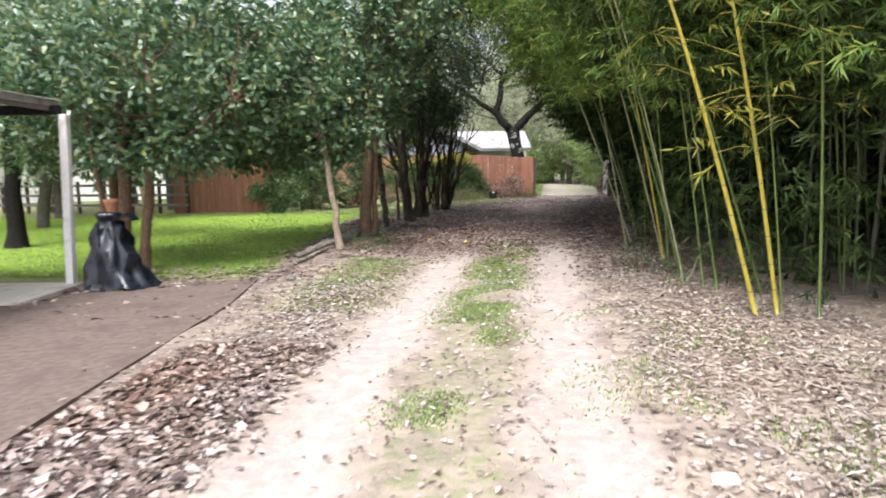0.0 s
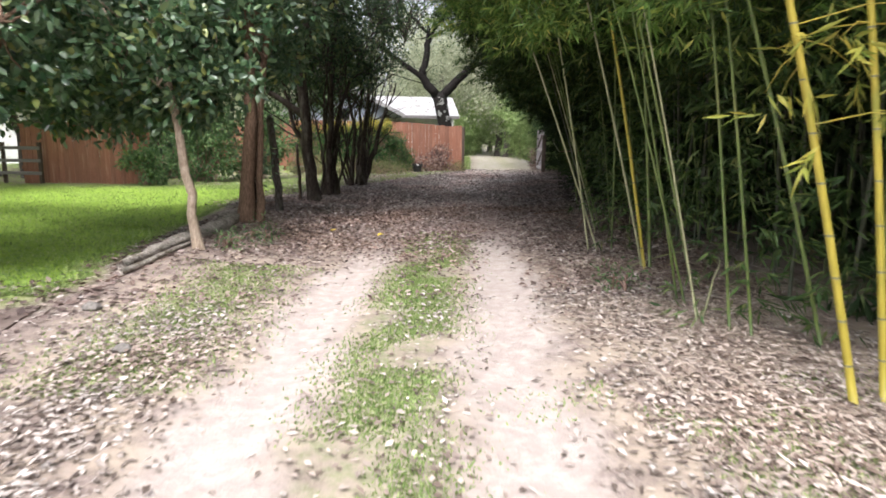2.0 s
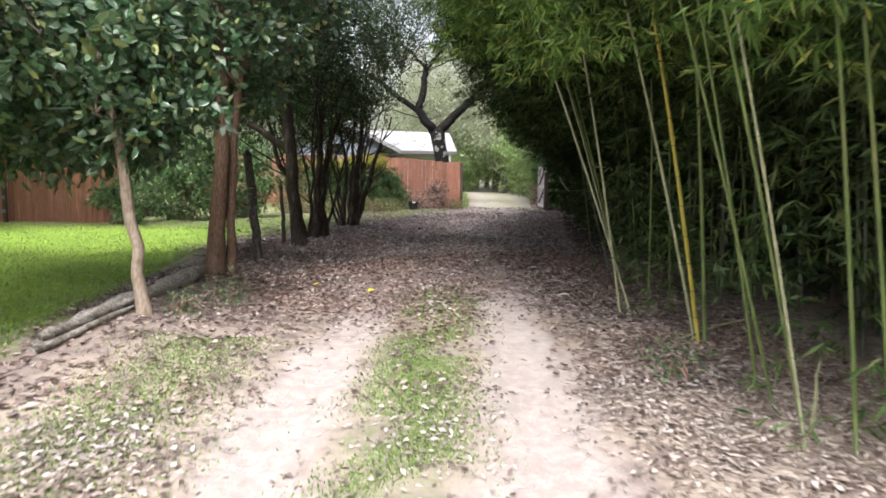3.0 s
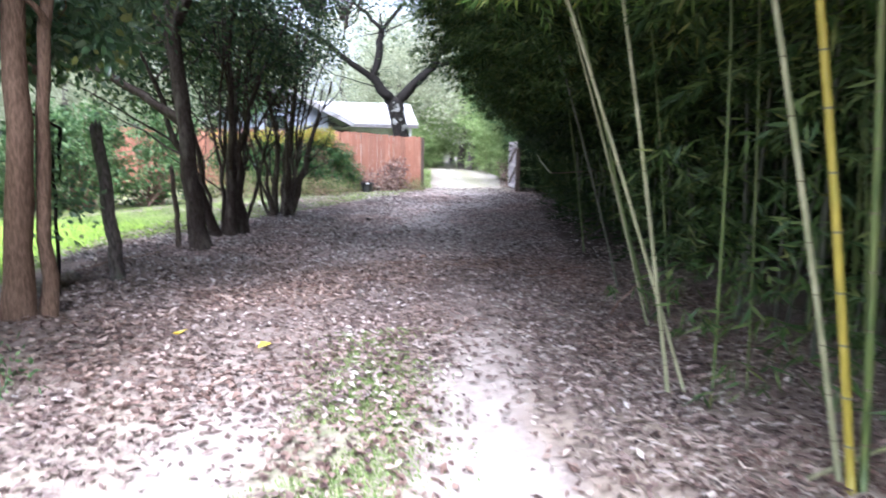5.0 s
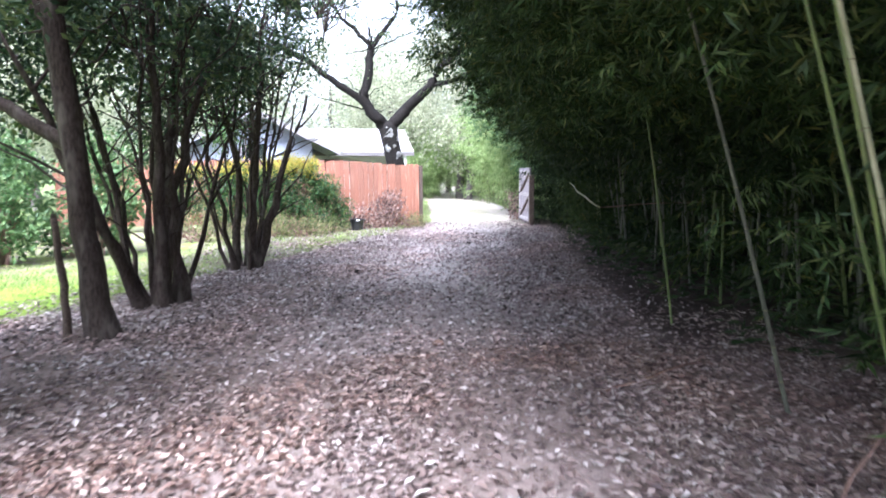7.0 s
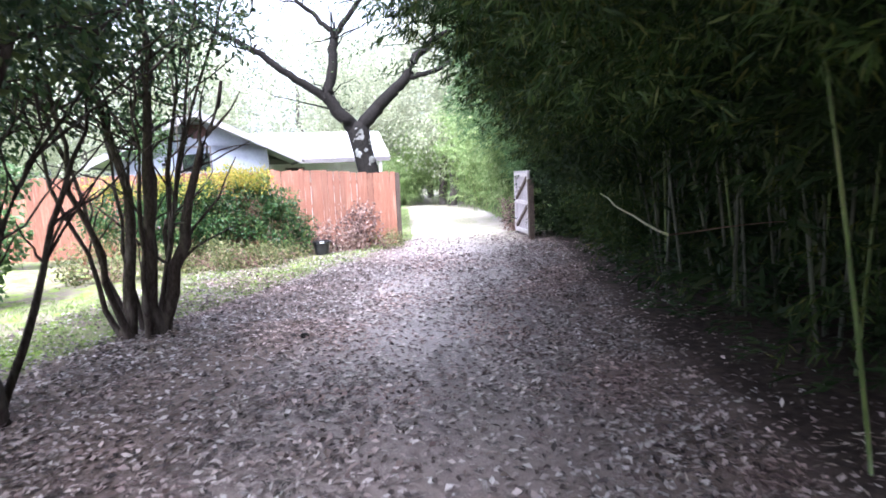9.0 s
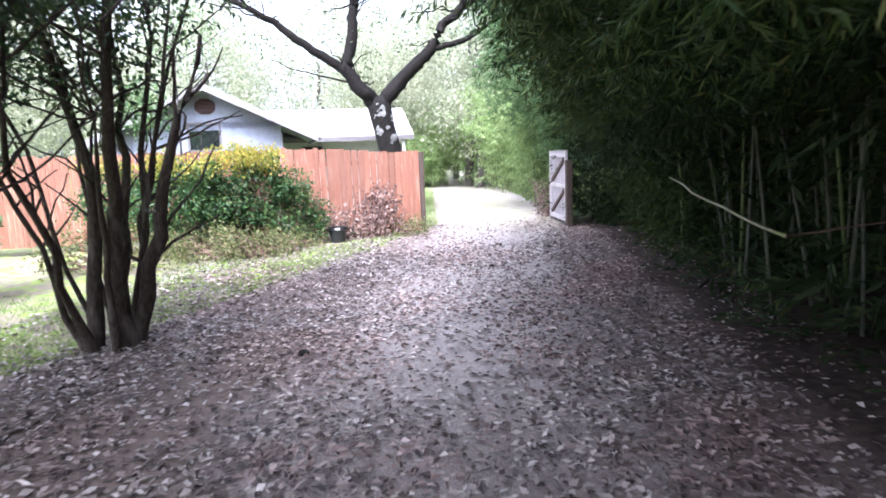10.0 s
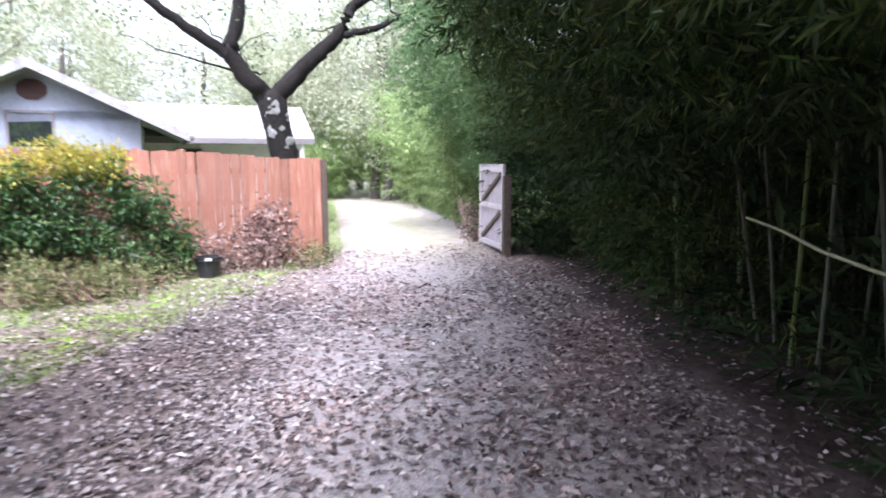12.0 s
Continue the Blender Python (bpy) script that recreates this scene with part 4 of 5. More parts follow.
y = rng.uniform(13.5, 26.0, n)
c = np.stack([edge(y) + 0.6 - 2.7 * rng.random(n), y, 5.2 + 2.8 * rng.random(n) + 0.5 * np.sin(2.2 * y)], 1)
pos, way = sprays(c, 10, 0.5, rng)
tagged(new("bamboo_foliage", leaves("bamboo_foliage", pos, way, 0.24, 0.045, M_BAMBOO_LEAF, rng, 0.1)), "arching bamboo tips closing over the lane", "bamboo foliage", kind="stuff")


# ---- boundary fence ----
board_meshes = []
for k in range(4):
    bm = prism([(0, 0), (0.137, 0), (0.137, 1.83 - 0.02 * (k % 2)), (0.105, 1.86 - 0.01 * k), (0.03, 1.86 - 0.01 * k), (0, 1.83)], -0.01, 0.01)
    me = bpy.data.meshes.new("plank")
    bm.to_mesh(me)
    bm.free()
    me.materials.append(M_FENCE)
    board_meshes.append(me)
rng = np.random.default_rng(61)


def board_fence(a, b, rise, label):
    """Upright boards on rails; rise: how far the ground lifts the boards, by the way along."""
    run = Vector(b) - Vector(a)
    root = empty("wooden_fence", pose(a[0], a[1], 0.0, 0, 0, math.degrees(math.atan2(run.y, run.x))), label, "fence")
    for k in range(int(run.length / 0.142)):
        p = child("plank", board_meshes[int(rng.integers(0, 4))], root)
        d = k * 0.142
        p.location = (d, rng.uniform(-0.004, 0.004), rise(d) + rng.uniform(-0.012, 0.012))
        p.rotation_euler = (0, radians(rng.uniform(-0.4, 0.4)), 0)
    for z in (0.4, 1.05, 1.6):
        part("rail", boxed(0, run.length, -0.055, -0.014, z, z + 0.09, 0.004), M_FENCE, root)
    for k in range(int(run.length / 2.4) + 1):
        part("post", boxed(k * 2.4 + 0.1, k * 2.4 + 0.19, -0.15, -0.058, -0.1, 1.75, 0.006), M_FENCE, root)
    return root


fence = board_fence((4.3, 30.0), (-5.8, 29.5), lambda d: 0.02 + 0.15 * float(smooth(d, 0, 3.0)), "red-brown stained board fence behind the shrubs")
part("end_post", boxed(-0.11, -0.006, -0.09, 0.05, -0.1, 1.84, 0.01), M_FENCE_OLD, fence, "dark weathered end post")
board_fence((-5.9, 22.3), (-9.5, 22.5), lambda d: -0.12, "short brown board fence at the back of the lawn")

# ---- open gate on the far side of the lane ----
gate = empty("wooden_gate", pose(7.62, 29.2, 0.03, 0, 0, 83), "weathered grey wooden gate standing open beside the bamboo", "gate")
gw, gh = 1.62, 1.72
for k in range(11):
    x0 = k * gw / 11
    part("board", boxed(x0 + 0.004, x0 + gw / 11 - 0.004, -0.03, -0.012, 0.03 + 0.01 * (k % 3), gh - 0.012 * (k % 2), 0.003), M_GATE, gate)
for z in (0.08, 0.84, gh - 0.16):
    part("rail", boxed(0.1, gw - 0.1, -0.01, 0.03, z, z + 0.1, 0.004), M_GATE_FRAME, gate)
for x in (0.0, gw - 0.095):
    part("stile", boxed(x, x + 0.095, -0.008, 0.034, 0.04, gh, 0.004), M_GATE_FRAME, gate)
# braces in a dark colour that stands in for the shadow lines beside them
for z0, z1, flip in ((0.18, 0.84, 1), (0.94, gh - 0.16, 1)):
    dx, dz = gw - 0.2, z1 - z0
    length, ang = math.hypot(dx, dz), math.degrees(math.atan2(dz, dx))
    part("brace", boxed(0.05, length - 0.05, -0.032, 0.008, -0.045, 0.045, 0.004, pose(gw - 0.1, 0, z0) @ pose(0, 0, 0, 0, -ang, 180)), M_FENCE_OLD, gate, "diagonal brace, dark for the shadow line beside it")
part("gate_post", boxed(-0.16, -0.02, -0.1, 0.05, -0.1, 1.5, 0.012), M_FENCE_OLD, gate, "dark old gate post")

# ---- house behind the fence ----
house = empty("house", pose(-0.76, 32.5, 0, 0, 0, 5), "pale blue-grey single-storey house with a gabled front and light roof", "house")
sl = (3.62 - 2.35) / 2.62


def roof_z(x):
    return 3.66 - abs(x) * sl


front_wall = bmesh.new()
# wall with the window opening left free: pieces butt end to end
wx0, wx1, wz0, wz1 = -0.48, 0.34, 2.06, 2.8
wall_bits = [[(-2.2, 0), (1.84, 0), (1.84, wz0), (-2.2, wz0)], [(-2.2, wz0), (wx0, wz0), (wx0, wz1), (-2.2, wz1)], [(wx1, wz0), (1.84, wz0), (1.84, wz1), (wx1, wz1)],
             [(-2.2, wz1), (1.84, wz1), (1.84, roof_z(1.84) - 0.1), (0, 3.56), (-1.84, roof_z(1.84) - 0.1), (-2.2, roof_z(2.2) - 0.1)]]
for bit in wall_bits:
    part("wall", prism(bit, 0, 0.14), M_WALL, house)
for k in range(6):
    x = -2.0 + k * 0.72
    if not wx0 - 0.08 < x < wx1 + 0.08:
        part("batten", boxed(x, x + 0.025, -0.012, 0.0, 0, roof_z(abs(x)) - 0.14), M_WALL, house)
part("band", boxed(0.36, 1.84, -0.02, -0.0, 2.8, 2.85), M_WALL, house)
win = part("window", box(box(box(boxed(wx0, wx1, -0.03, 0.06, wz0, wz0 + 0.05), wx0, wx1, -0.03, 0.06, wz1 - 0.05, wz1), wx0, wx0 + 0.05, -0.03, 0.06, wz0 + 0.05, wz1 - 0.05), wx1 - 0.05, wx1, -0.03, 0.06, wz0 + 0.05, wz1 - 0.05), M_TRIM, house, "grey framed gable window")
part("pane", boxed(wx0 + 0.05, wx1 - 0.05, 0.01, 0.025, wz0 + 0.05, wz1 - 0.05), M_GLASS, win)
part("wall_lamp", box(boxed(-0.95, -0.83, -0.09, -0.002, 2.28, 2.36, 0.006), -0.87, -0.83, -0.06, -0.002, 2.37, 2.52, 0.006), M_DARK, house, "small dark lantern on the wall")
part("side_wall", boxed(1.7, 1.84, 0.142, 5.0, 0, roof_z(1.84) - 0.12), M_WALL, house)
side = part("side_window", boxed(1.842, 1.88, 0.5, 1.5, 1.6, 2.5, 0.01), M_WHITE, house, "white side window frame")
part("pane", boxed(1.882, 1.89, 0.58, 1.42, 1.68, 2.42), M_GLASS, side)
vent = part("vent", prism([(0.27 * math.cos(a), 3.19 + 0.21 * math.sin(a)) for a in [math.radians(22.5 + 45 * q) for q in range(8)]], -0.02, 0.0), M_VENT, house, "red-brown octagonal gable vent")
for k in range(5):
    z = 3.05 + k * 0.065
    part("slat", boxed(-0.2, 0.2, -0.045, -0.022, z, z + 0.03, 0.004), M_VENT, vent)
for s in (-1, 1):
    bm = prism([(0, 3.66), (s * 2.75, roof_z(2.75)), (s * 2.75, roof_z(2.75) + 0.07), (0, 3.73)], -0.45, 6.5)
    part("roof", bm, M_ROOF, house, "pale sheet roof")
    bm = prism([(0, 3.55), (s * 2.75, roof_z(2.75) - 0.11), (s * 2.75, roof_z(2.75) + 0.075), (0, 3.735)], -0.48, -0.452)
    part("bargeboard", bm, M_BARGE, house, "pale grey bargeboard")
    part("gutter", boxed(*sorted((s * 2.76, s * 2.85)), -0.4, 4.0, roof_z(2.75) - 0.05, roof_z(2.75) + 0.03, 0.01), M_TRIM, house)
# the wing that lies across behind
part("wing_wall", boxed(1.85, 6.0, 4.6, 4.75, 0, 2.4), M_WHITE, house, "white wall of the rear wing")
bm = bmesh.new()
for pts in ([(1.4, 3.9, 2.42), (6.3, 3.9, 2.42), (6.5, 6.6, 3.5), (0.9, 6.6, 3.5)], [(1.4, 9.3, 2.42), (6.3, 9.3, 2.42), (6.5, 6.6, 3.5), (0.9, 6.6, 3.5)]):
    lo = [bm.verts.new(p) for p in pts]
    hi = [bm.verts.new((p[0], p[1], p[2] + 0.07)) for p in pts]
    bm.faces.new(lo)
    bm.faces.new(list(reversed(hi)))
    for q in range(4):
        bm.faces.new((lo[q], hi[q], hi[(q + 1) % 4], lo[(q + 1) % 4]))
bmesh.ops.recalc_face_normals(bm, faces=bm.faces)
part("wing_roof", bm, M_ROOF, house, "pale sheet roof of the rear wing")
part("wing_fascia", boxed(1.4, 6.3, 3.86, 3.898, 2.32, 2.47, 0.005), M_TRIM, house)
for x in (2.6, 5.3):
    w = part("wing_window", boxed(x, x + 0.7, 4.56, 4.6, 1.5, 2.2, 0.01), M_TRIM, house)
    part("pane", boxed(x + 0.05, x + 0.65, 4.545, 4.557, 1.55, 2.15), M_GLASS, w)
part("porch_post", boxed(5.9, 6.0, 3.95, 4.05, 0, 2.32, 0.008), M_WHITE, house)


# leaves that have blown onto the rear roof
rr = np.random.default_rng(66)
q = rr.random((420, 2))
rp = np.stack([1.5 + 4.8 * q[:, 0], 3.95 + 2.6 * q[:, 1], 2.505 + 1.04 * q[:, 1]], 1)
rp = rp[rr.random(420) < 0.35 + 0.65 * (np.sin(3.0 * rp[:, 0]) > 0.2)]
rw = np.stack([rr.normal(size=len(rp)), rr.normal(size=len(rp)), rr.normal(0, 0.1, len(rp))], 1)
tagged(child("roof_litter", leaves("roof_litter", rp, rw, 0.1, 0.06, M_LITTER, rr), house, "fallen leaves on the rear roof"), kind="stuff")


# ---- shrubs, brush and pot before the fence ----
def shrub(name, x, y, label, lumps, mat, seed, leaf=(0.09, 0.045), per=45, tops=None, category="shrub"):
    rng = np.random.default_rng(seed)
    root = empty(name, pose(x, y, ground_z(x, y) - 0.02), label, category)
    cents, sticks = [], []
    for centre, radii, count in lumps:
        d = rng.normal(size=(count, 3))
        d /= np.linalg.norm(d, axis=1)[:, None]
        q = np.asarray(centre) + d * (rng.uniform(0.2, 1.05, (count, 1)) ** 0.5) * np.asarray(radii)
        q[:, 2] = np.maximum(q[:, 2], 0.08)
        cents.append(q)
        for k in range(0, count, 2):
            foot = (centre[0] * 0.6 + rng.normal() * 0.12, centre[1] * 0.6 + rng.normal() * 0.12, 0)
            sticks.append(tube(bend(foot, q[k], (0, 0, 0.1), rng, 6, 0.05), np.linspace(0.014, 0.004, 6), 4))
    cents = np.vstack(cents)
    tagged(child("twig", arrays("twig", *join(sticks), M_TWIG), root), kind="stuff")
    if tops is not None:
        hi = cents[:, 2] > tops
        pos, way = tufts(cents[hi] + (0, -0.02, 0.05), per, 0.2, rng, 0.2)
        child("new_growth", leaves("new_growth", pos, way, leaf[0] * 0.85, leaf[1] * 0.8, M_SHRUB_TOP, rng), root, "yellow and orange new leaves")
        low_c = cents[cents[:, 2] < tops + 0.15]
    else:
        low_c = cents
    pos, way = tufts(low_c, per, 0.24, rng)
    child("foliage", leaves("foliage", pos, way, leaf[0], leaf[1], mat, rng), root)
    return root


shrub("shrub", 0.5, 28.6, "large green shrub with yellow-orange new leaves before the fence",
      [((-0.1, 0.1, 1.05), (0.95, 0.6, 0.8), 130), ((0.95, 0.1, 0.65), (0.6, 0.5, 0.55), 60), ((-1.2, -0.5, 0.95), (0.9, 0.5, 0.75), 100), ((0.2, 0.0, 1.8), (0.75, 0.35, 0.25), 44), ((-1.1, -0.3, 1.65), (0.9, 0.4, 0.24), 44), ((0.9, 0.0, 1.35), (0.4, 0.3, 0.2), 16), ((-2.6, 0.2, 1.2), (0.8, 0.5, 0.7), 60)], M_SHRUB, 71, tops=1.55)
shrub("weeds", 1.2, 27.2, "tangle of low green weeds at the foot of the shrub", [((-0.6, 0.1, 0.2), (1.1, 0.5, 0.25), 50), ((0.3, 1.0, 0.2), (0.5, 0.4, 0.22), 20)], M_WEED, 72, (0.07, 0.03), 34, category="weeds")
shrub("weeds", -1.6, 26.6, "tall weeds along the fence", [((0, 0, 0.35), (1.4, 0.6, 0.45), 60)], M_WEED, 73, (0.08, 0.035), 36, category="weeds")
shrub("weeds", 3.9, 29.3, "low green weeds under the fence end", [((0, 0, 0.18), (0.5, 0.35, 0.2), 22)], M_WEED, 74, (0.07, 0.03), 34, category="weeds")
shrub("weeds", 0.2, 27.4, "rough green weeds spilling onto the verge", [((0, 0, 0.25), (1.3, 0.6, 0.3), 54)], M_WEED, 77, (0.08, 0.03), 36, category="weeds")
shrub("brush_pile", 3.05, 29.3, "heap of dry brown cuttings against the fence", [((0, 0, 0.34), (0.85, 0.45, 0.4), 80), ((0.2, 0.1, 0.78), (0.45, 0.3, 0.36), 36), ((-0.95, 0.1, 0.3), (0.45, 0.3, 0.3), 30), ((-1.4, 0.2, 0.5), (0.3, 0.25, 0.35), 18)], M_DRY, 75, (0.09, 0.05), 13, category="brush pile")
shrub("brush_pile", 8.05, 31.6, "grey dead brush beyond the open gate", [((0, 0.2, 0.5), (0.5, 0.7, 0.5), 34)], M_DRY, 76, (0.08, 0.04), 24, category="brush pile")

tree("sapling", (-0.8, 28.9), "slender bare grey sapling before the fence", [((0, 0, 0), (0.15, 0.1, 4.2), (0.02, 0, 0), 0.03, 0.012)],
     [((0.2, 0.1, 4.3), (0.7, 0.6, 0.7), 20)], M_BARK_GREY, M_HEDGE_LEAF, 78, (0.08, 0.04), 30)
tree("sapling", (-0.95, 28.7), "young leaning sapling with bright green leaves", [((0, 0, 0), (-0.35, 0.1, 2.9), (0.03, 0, 0), 0.026, 0.012)],
     [((-0.25, 0.1, 2.95), (0.42, 0.4, 0.5), 26)], M_BARK_DARK, M_HEDGE_LEAF, 79, (0.1, 0.05), 34)

pot = empty("plant_pot", pose(2.32, 28.8, ground_z(2.32, 28.8)), "black plastic nursery pot on the grass", "pot")
prof = [(0.0, 0.0), (0.15, 0.0), (0.19, 0.27), (0.215, 0.28), (0.215, 0.33), (0.195, 0.33), (0.18, 0.25), (0.0, 0.24)]


def lathe(profile, sides=20):
    bm = bmesh.new()
    rings = [[bm.verts.new((max(r, 0.001) * math.cos(2 * math.pi * k / sides), max(r, 0.001) * math.sin(2 * math.pi * k / sides), z)) for k in range(sides)] for r, z in profile]
    for a, b in zip(rings, rings[1:]):
        for k in range(sides):
            bm.faces.new((a[k], a[(k + 1) % sides], b[(k + 1) % sides], b[k]))
    bmesh.ops.recalc_face_normals(bm, faces=bm.faces)
    return bm


part("body", lathe(prof[:-1]), M_POT, pot)
part("label", boxed(-0.05, 0.05, -0.222, -0.216, 0.285, 0.325), M_WHITE, pot, "white label on the rim")
part("soil", lathe([(0.0, 0.25), (0.175, 0.25)], 20), M_TWIG, pot)

for x, y, label in ((-1.4, 10.9, "small bright green weeds beside the fallen log"), (2.75, 8.9, "little green seedling in the leaf litter"), (-1.15, 11.6, "small bright green weeds beside the fallen log")):
    shrub("weeds", x, y, label, [((0, 0, 0.1), (0.22, 0.2, 0.09), 12)], M_HEDGE_LEAF, 90 + int(10 * y), (0.06, 0.022), 16, category="weeds")

# hedge along the back of the lawn
for k, (hx, hy, w) in enumerate([(-4.7, 23.2, 1.1), (-3.4, 24.3, 1.3), (-6.2, 24.6, 1.1), (-5.9, 21.9, 0.6)]):
    shrub("hedge", hx, hy, "bright green leafy bush along the lawn's back edge", [((0, 0, 0.9), (w, 0.6, 0.9), 70), ((0.3, 0.3, 1.9), (w * 0.8, 0.6, 0.6), 36)] if k < 3 else [((0, 0, 0.6), (w, 0.5, 0.6), 36)], M_HEDGE_LEAF, 80 + k, (0.13, 0.07), 34, category="hedge")

# ---- log, stones, stick, small litter by the track ----
rng = np.random.default_rng(91)
line = bend((0, 0, 0.05), (0.55, 3.0, 0.08), (0.05, 0, 0), rng, 16, 0.012)
log_root = empty("fallen_log", pose(-2.3, 9.9, 0), "weathered fallen log lying along the lawn edge", "log")
line[:, 2] = np.asarray([ground_z(-2.3 + p[0], 9.9 + p[1]) for p in line]) + 0.06
trunk = child("trunk", arrays("trunk", *tube(line, np.linspace(0.06, 0.115, 16), 9, rng, 0.6), M_LOG), log_root)
child("branch_stub", arrays("branch_stub", *tube([line[5], line[5] + (0.12, 0.05, 0.06), line[5] + (0.28, 0.16, 0.07)], [0.035, 0.028, 0.02], 7), M_LOG), log_root)
line2 = bend((-2.25, 9.75, 0.05), (-1.9, 11.4, 0.16), (0.12, 0, 0), rng, 10, 0.01)
line2[:, 2] = [ground_z(p[0], p[1]) + 0.04 for p in line2]
o = line2[0].copy()
br = empty("fallen_branch", pose(*o), "thin grey fallen branch beside the log", "branch")
child("wood", arrays("wood", *tube(line2 - o, np.linspace(0.035, 0.02, 10), 7, rng, 0.2), M_LOG), br)


line3 = bend((0, 0, 0.07), (0.32, 1.75, 0.07), (-0.06, 0, 0), rng, 12, 0.015)
line3[:, 2] = [ground_z(-1.98 + p[0], 12.75 + p[1]) + 0.07 for p in line3]
log_b = empty("fallen_log", pose(-1.98, 12.75, 0), "pale broken log lying among leaves beside the trunks", "log")
child("trunk", arrays("trunk", *tube(line3, np.linspace(0.1, 0.07, 12), 9, rng, 0.35), M_LOG), log_b)
child("branch_stub", arrays("branch_stub", *tube([line3[8], line3[8] + (-0.15, 0.08, 0.05), line3[8] + (-0.32, 0.1, 0.06)], [0.035, 0.026, 0.015], 7), M_LOG), log_b)


def rock(x, y, size, label, mat, seed):
    rng = np.random.default_rng(seed)
    bm = bmesh.new()
    bmesh.ops.create_icosphere(bm, subdivisions=2, radius=1.0)
    for v in bm.verts:
        f = 1 + 0.22 * math.sin(3 * v.co.x + seed) * math.cos(4 * v.co.y) + rng.uniform(-0.05, 0.05)
        v.co = Vector((v.co.x * size, v.co.y * size * 0.85, v.co.z * size * 0.55)) * f
    me = bpy.data.meshes.new("stone")
    bm.to_mesh(me)
    bm.free()
    me.materials.append(mat)
    ob = new("stone", me)
    ob.location = (x, y, ground_z(x, y) + size * 0.25)
    return tagged(ob, label, "stone")


rock(-1.39, 7.36, 0.075, "small grey rounded stone on the leaf litter", M_STONE, 1)
rock(-2.05, 8.5, 0.085, "grey-brown stone at the drive's edge", M_STONE, 2)
rock(1.86, 20.9, 0.06, "dark little stone on the gravel lane", M_BARK_DARK, 3)
rock(4.6, 24.6, 0.05, "dark little stone on the gravel lane", M_BARK_DARK, 4)
rock(5.3, 26.8, 0.06, "dark little stone on the gravel lane", M_BARK_DARK, 5)
rock(-1.75, 13.9, 0.13, "pale rough stone among the leaves", M_STONE, 6)
rock(1.31, 2.81, 0.07, "pale chalky stone on the grassy verge", M_PAD, 7)
rock(2.35, 16.3, 0.06, "brown clod on the leaf-strewn lane", M_TWIG, 8)

stick = empty("dead_stick", pose(5.71, 21.37, 1.42), "pale broken bamboo stick poking out of the thicket", "stick")
child("wood", arrays("wood", *tube(bend((0, 0, 0), (-0.5, -2.37, -0.31), (0, 0, -0.03), rng, 8, 0.008), np.linspace(0.009, 0.013, 8), 6), M_CULM_PALE), stick)
child("broken_end", arrays("broken_end", *tube(bend((-0.5, -2.37, -0.31), (1.5, -2.2, -0.27), (0, 0, 0.02), rng, 8, 0.008), np.linspace(0.009, 0.004, 8), 6), M_TWIG), stick)
for q, (x, y, dx, dy, dz) in enumerate([(3.0, 7.7, 0.42, 0.5, 0.42), (3.24, 14.68, 1.1, 0.46, 0.04), (3.7, 13.0, 0.6, 0.2, 0.5), (3.3, 9.9, 0.9, 0.0, 0.25), (-1.9, 15.0, 0.7, 1.2, 0.05)]):
    st = empty("dead_stick", pose(x, y, ground_z(x, y)), "thin dry fallen stick at the lane's edge", "stick")
    child("wood", arrays("wood", *tube(bend((0, 0, 0.01), (dx, dy, dz), (0, 0, 0.02), rng, 6, 0.02), np.linspace(0.013, 0.006, 6), 6), M_CULM_PALE if q in (0, 3) else M_TWIG), st)

for x, y in ((0.43, 12.4), (-0.3, 12.8)):
    v, f = leaf_arrays(np.array([[0, 0, 0.02]]), np.array([[0.8, 0.5, 0.1]]), np.array([0.13]), np.array([0.09]), rng)
    yl = new("fallen_leaf", arrays("fallen_leaf", v, f, M_YELLOW_LEAF, False))
    yl.location = (x, y, ground_z(x, y) + 0.01)
    tagged(yl, "single bright yellow fallen leaf", "leaf")

# ---- carport edge and the covered heap ----
carport = empty("carport", pose(-4.8, 8.17, 0.05), "edge of a carport with a white post and brown fascia", "carport")
part("post", boxed(-0.05, 0.05, -0.05, 0.05, 0, 2.162, 0.008, pose(-0.01, 0, 0, 0, 2.6, 0)), M_WHITE, carport, "white painted post")
# the eave runs back beside the drive; a dark beam closes the end
turn = pose(0, 0, 2.18)
slope = turn @ pose(-0.06, 0, 0.1, 0, 4, 0)
part("beam", boxed(-4.4, 0.03, -0.06, 0.06, -0.02, 0.09, 0.005, turn), M_DARK, carport, "dark end beam")
part("fascia", boxed(-0.08, -0.055, -4.5, 0.1, 0.02, 0.13, 0.004, turn), M_ROOF_DARK, carport, "dark brown fascia board")
part("flashing", boxed(-0.053, -0.04, -4.5, 0.1, 0.08, 0.15, 0.002, turn), M_ROOF, carport, "pale metal edge flashing")
for k in range(9):
    part("soffit_board", boxed(-0.34 * k - 0.36, -0.34 * k - 0.03, -4.5, -0.07, 0.012, 0.03, 0.003, slope), M_BARGE, carport)
roof_part = part("roof", boxed(-4.4, 0.06, -4.5, 0.14, 0.05, 0.07, 0.004, slope), M_ROOF, carport, "pale grey sheet roof")
for k in range(10):
    part("rib", boxed(-4.3 + k * 0.45, -4.27 + k * 0.45, -4.5, 0.14, 0.071, 0.09, 0.0, slope), M_TRIM, roof_part)


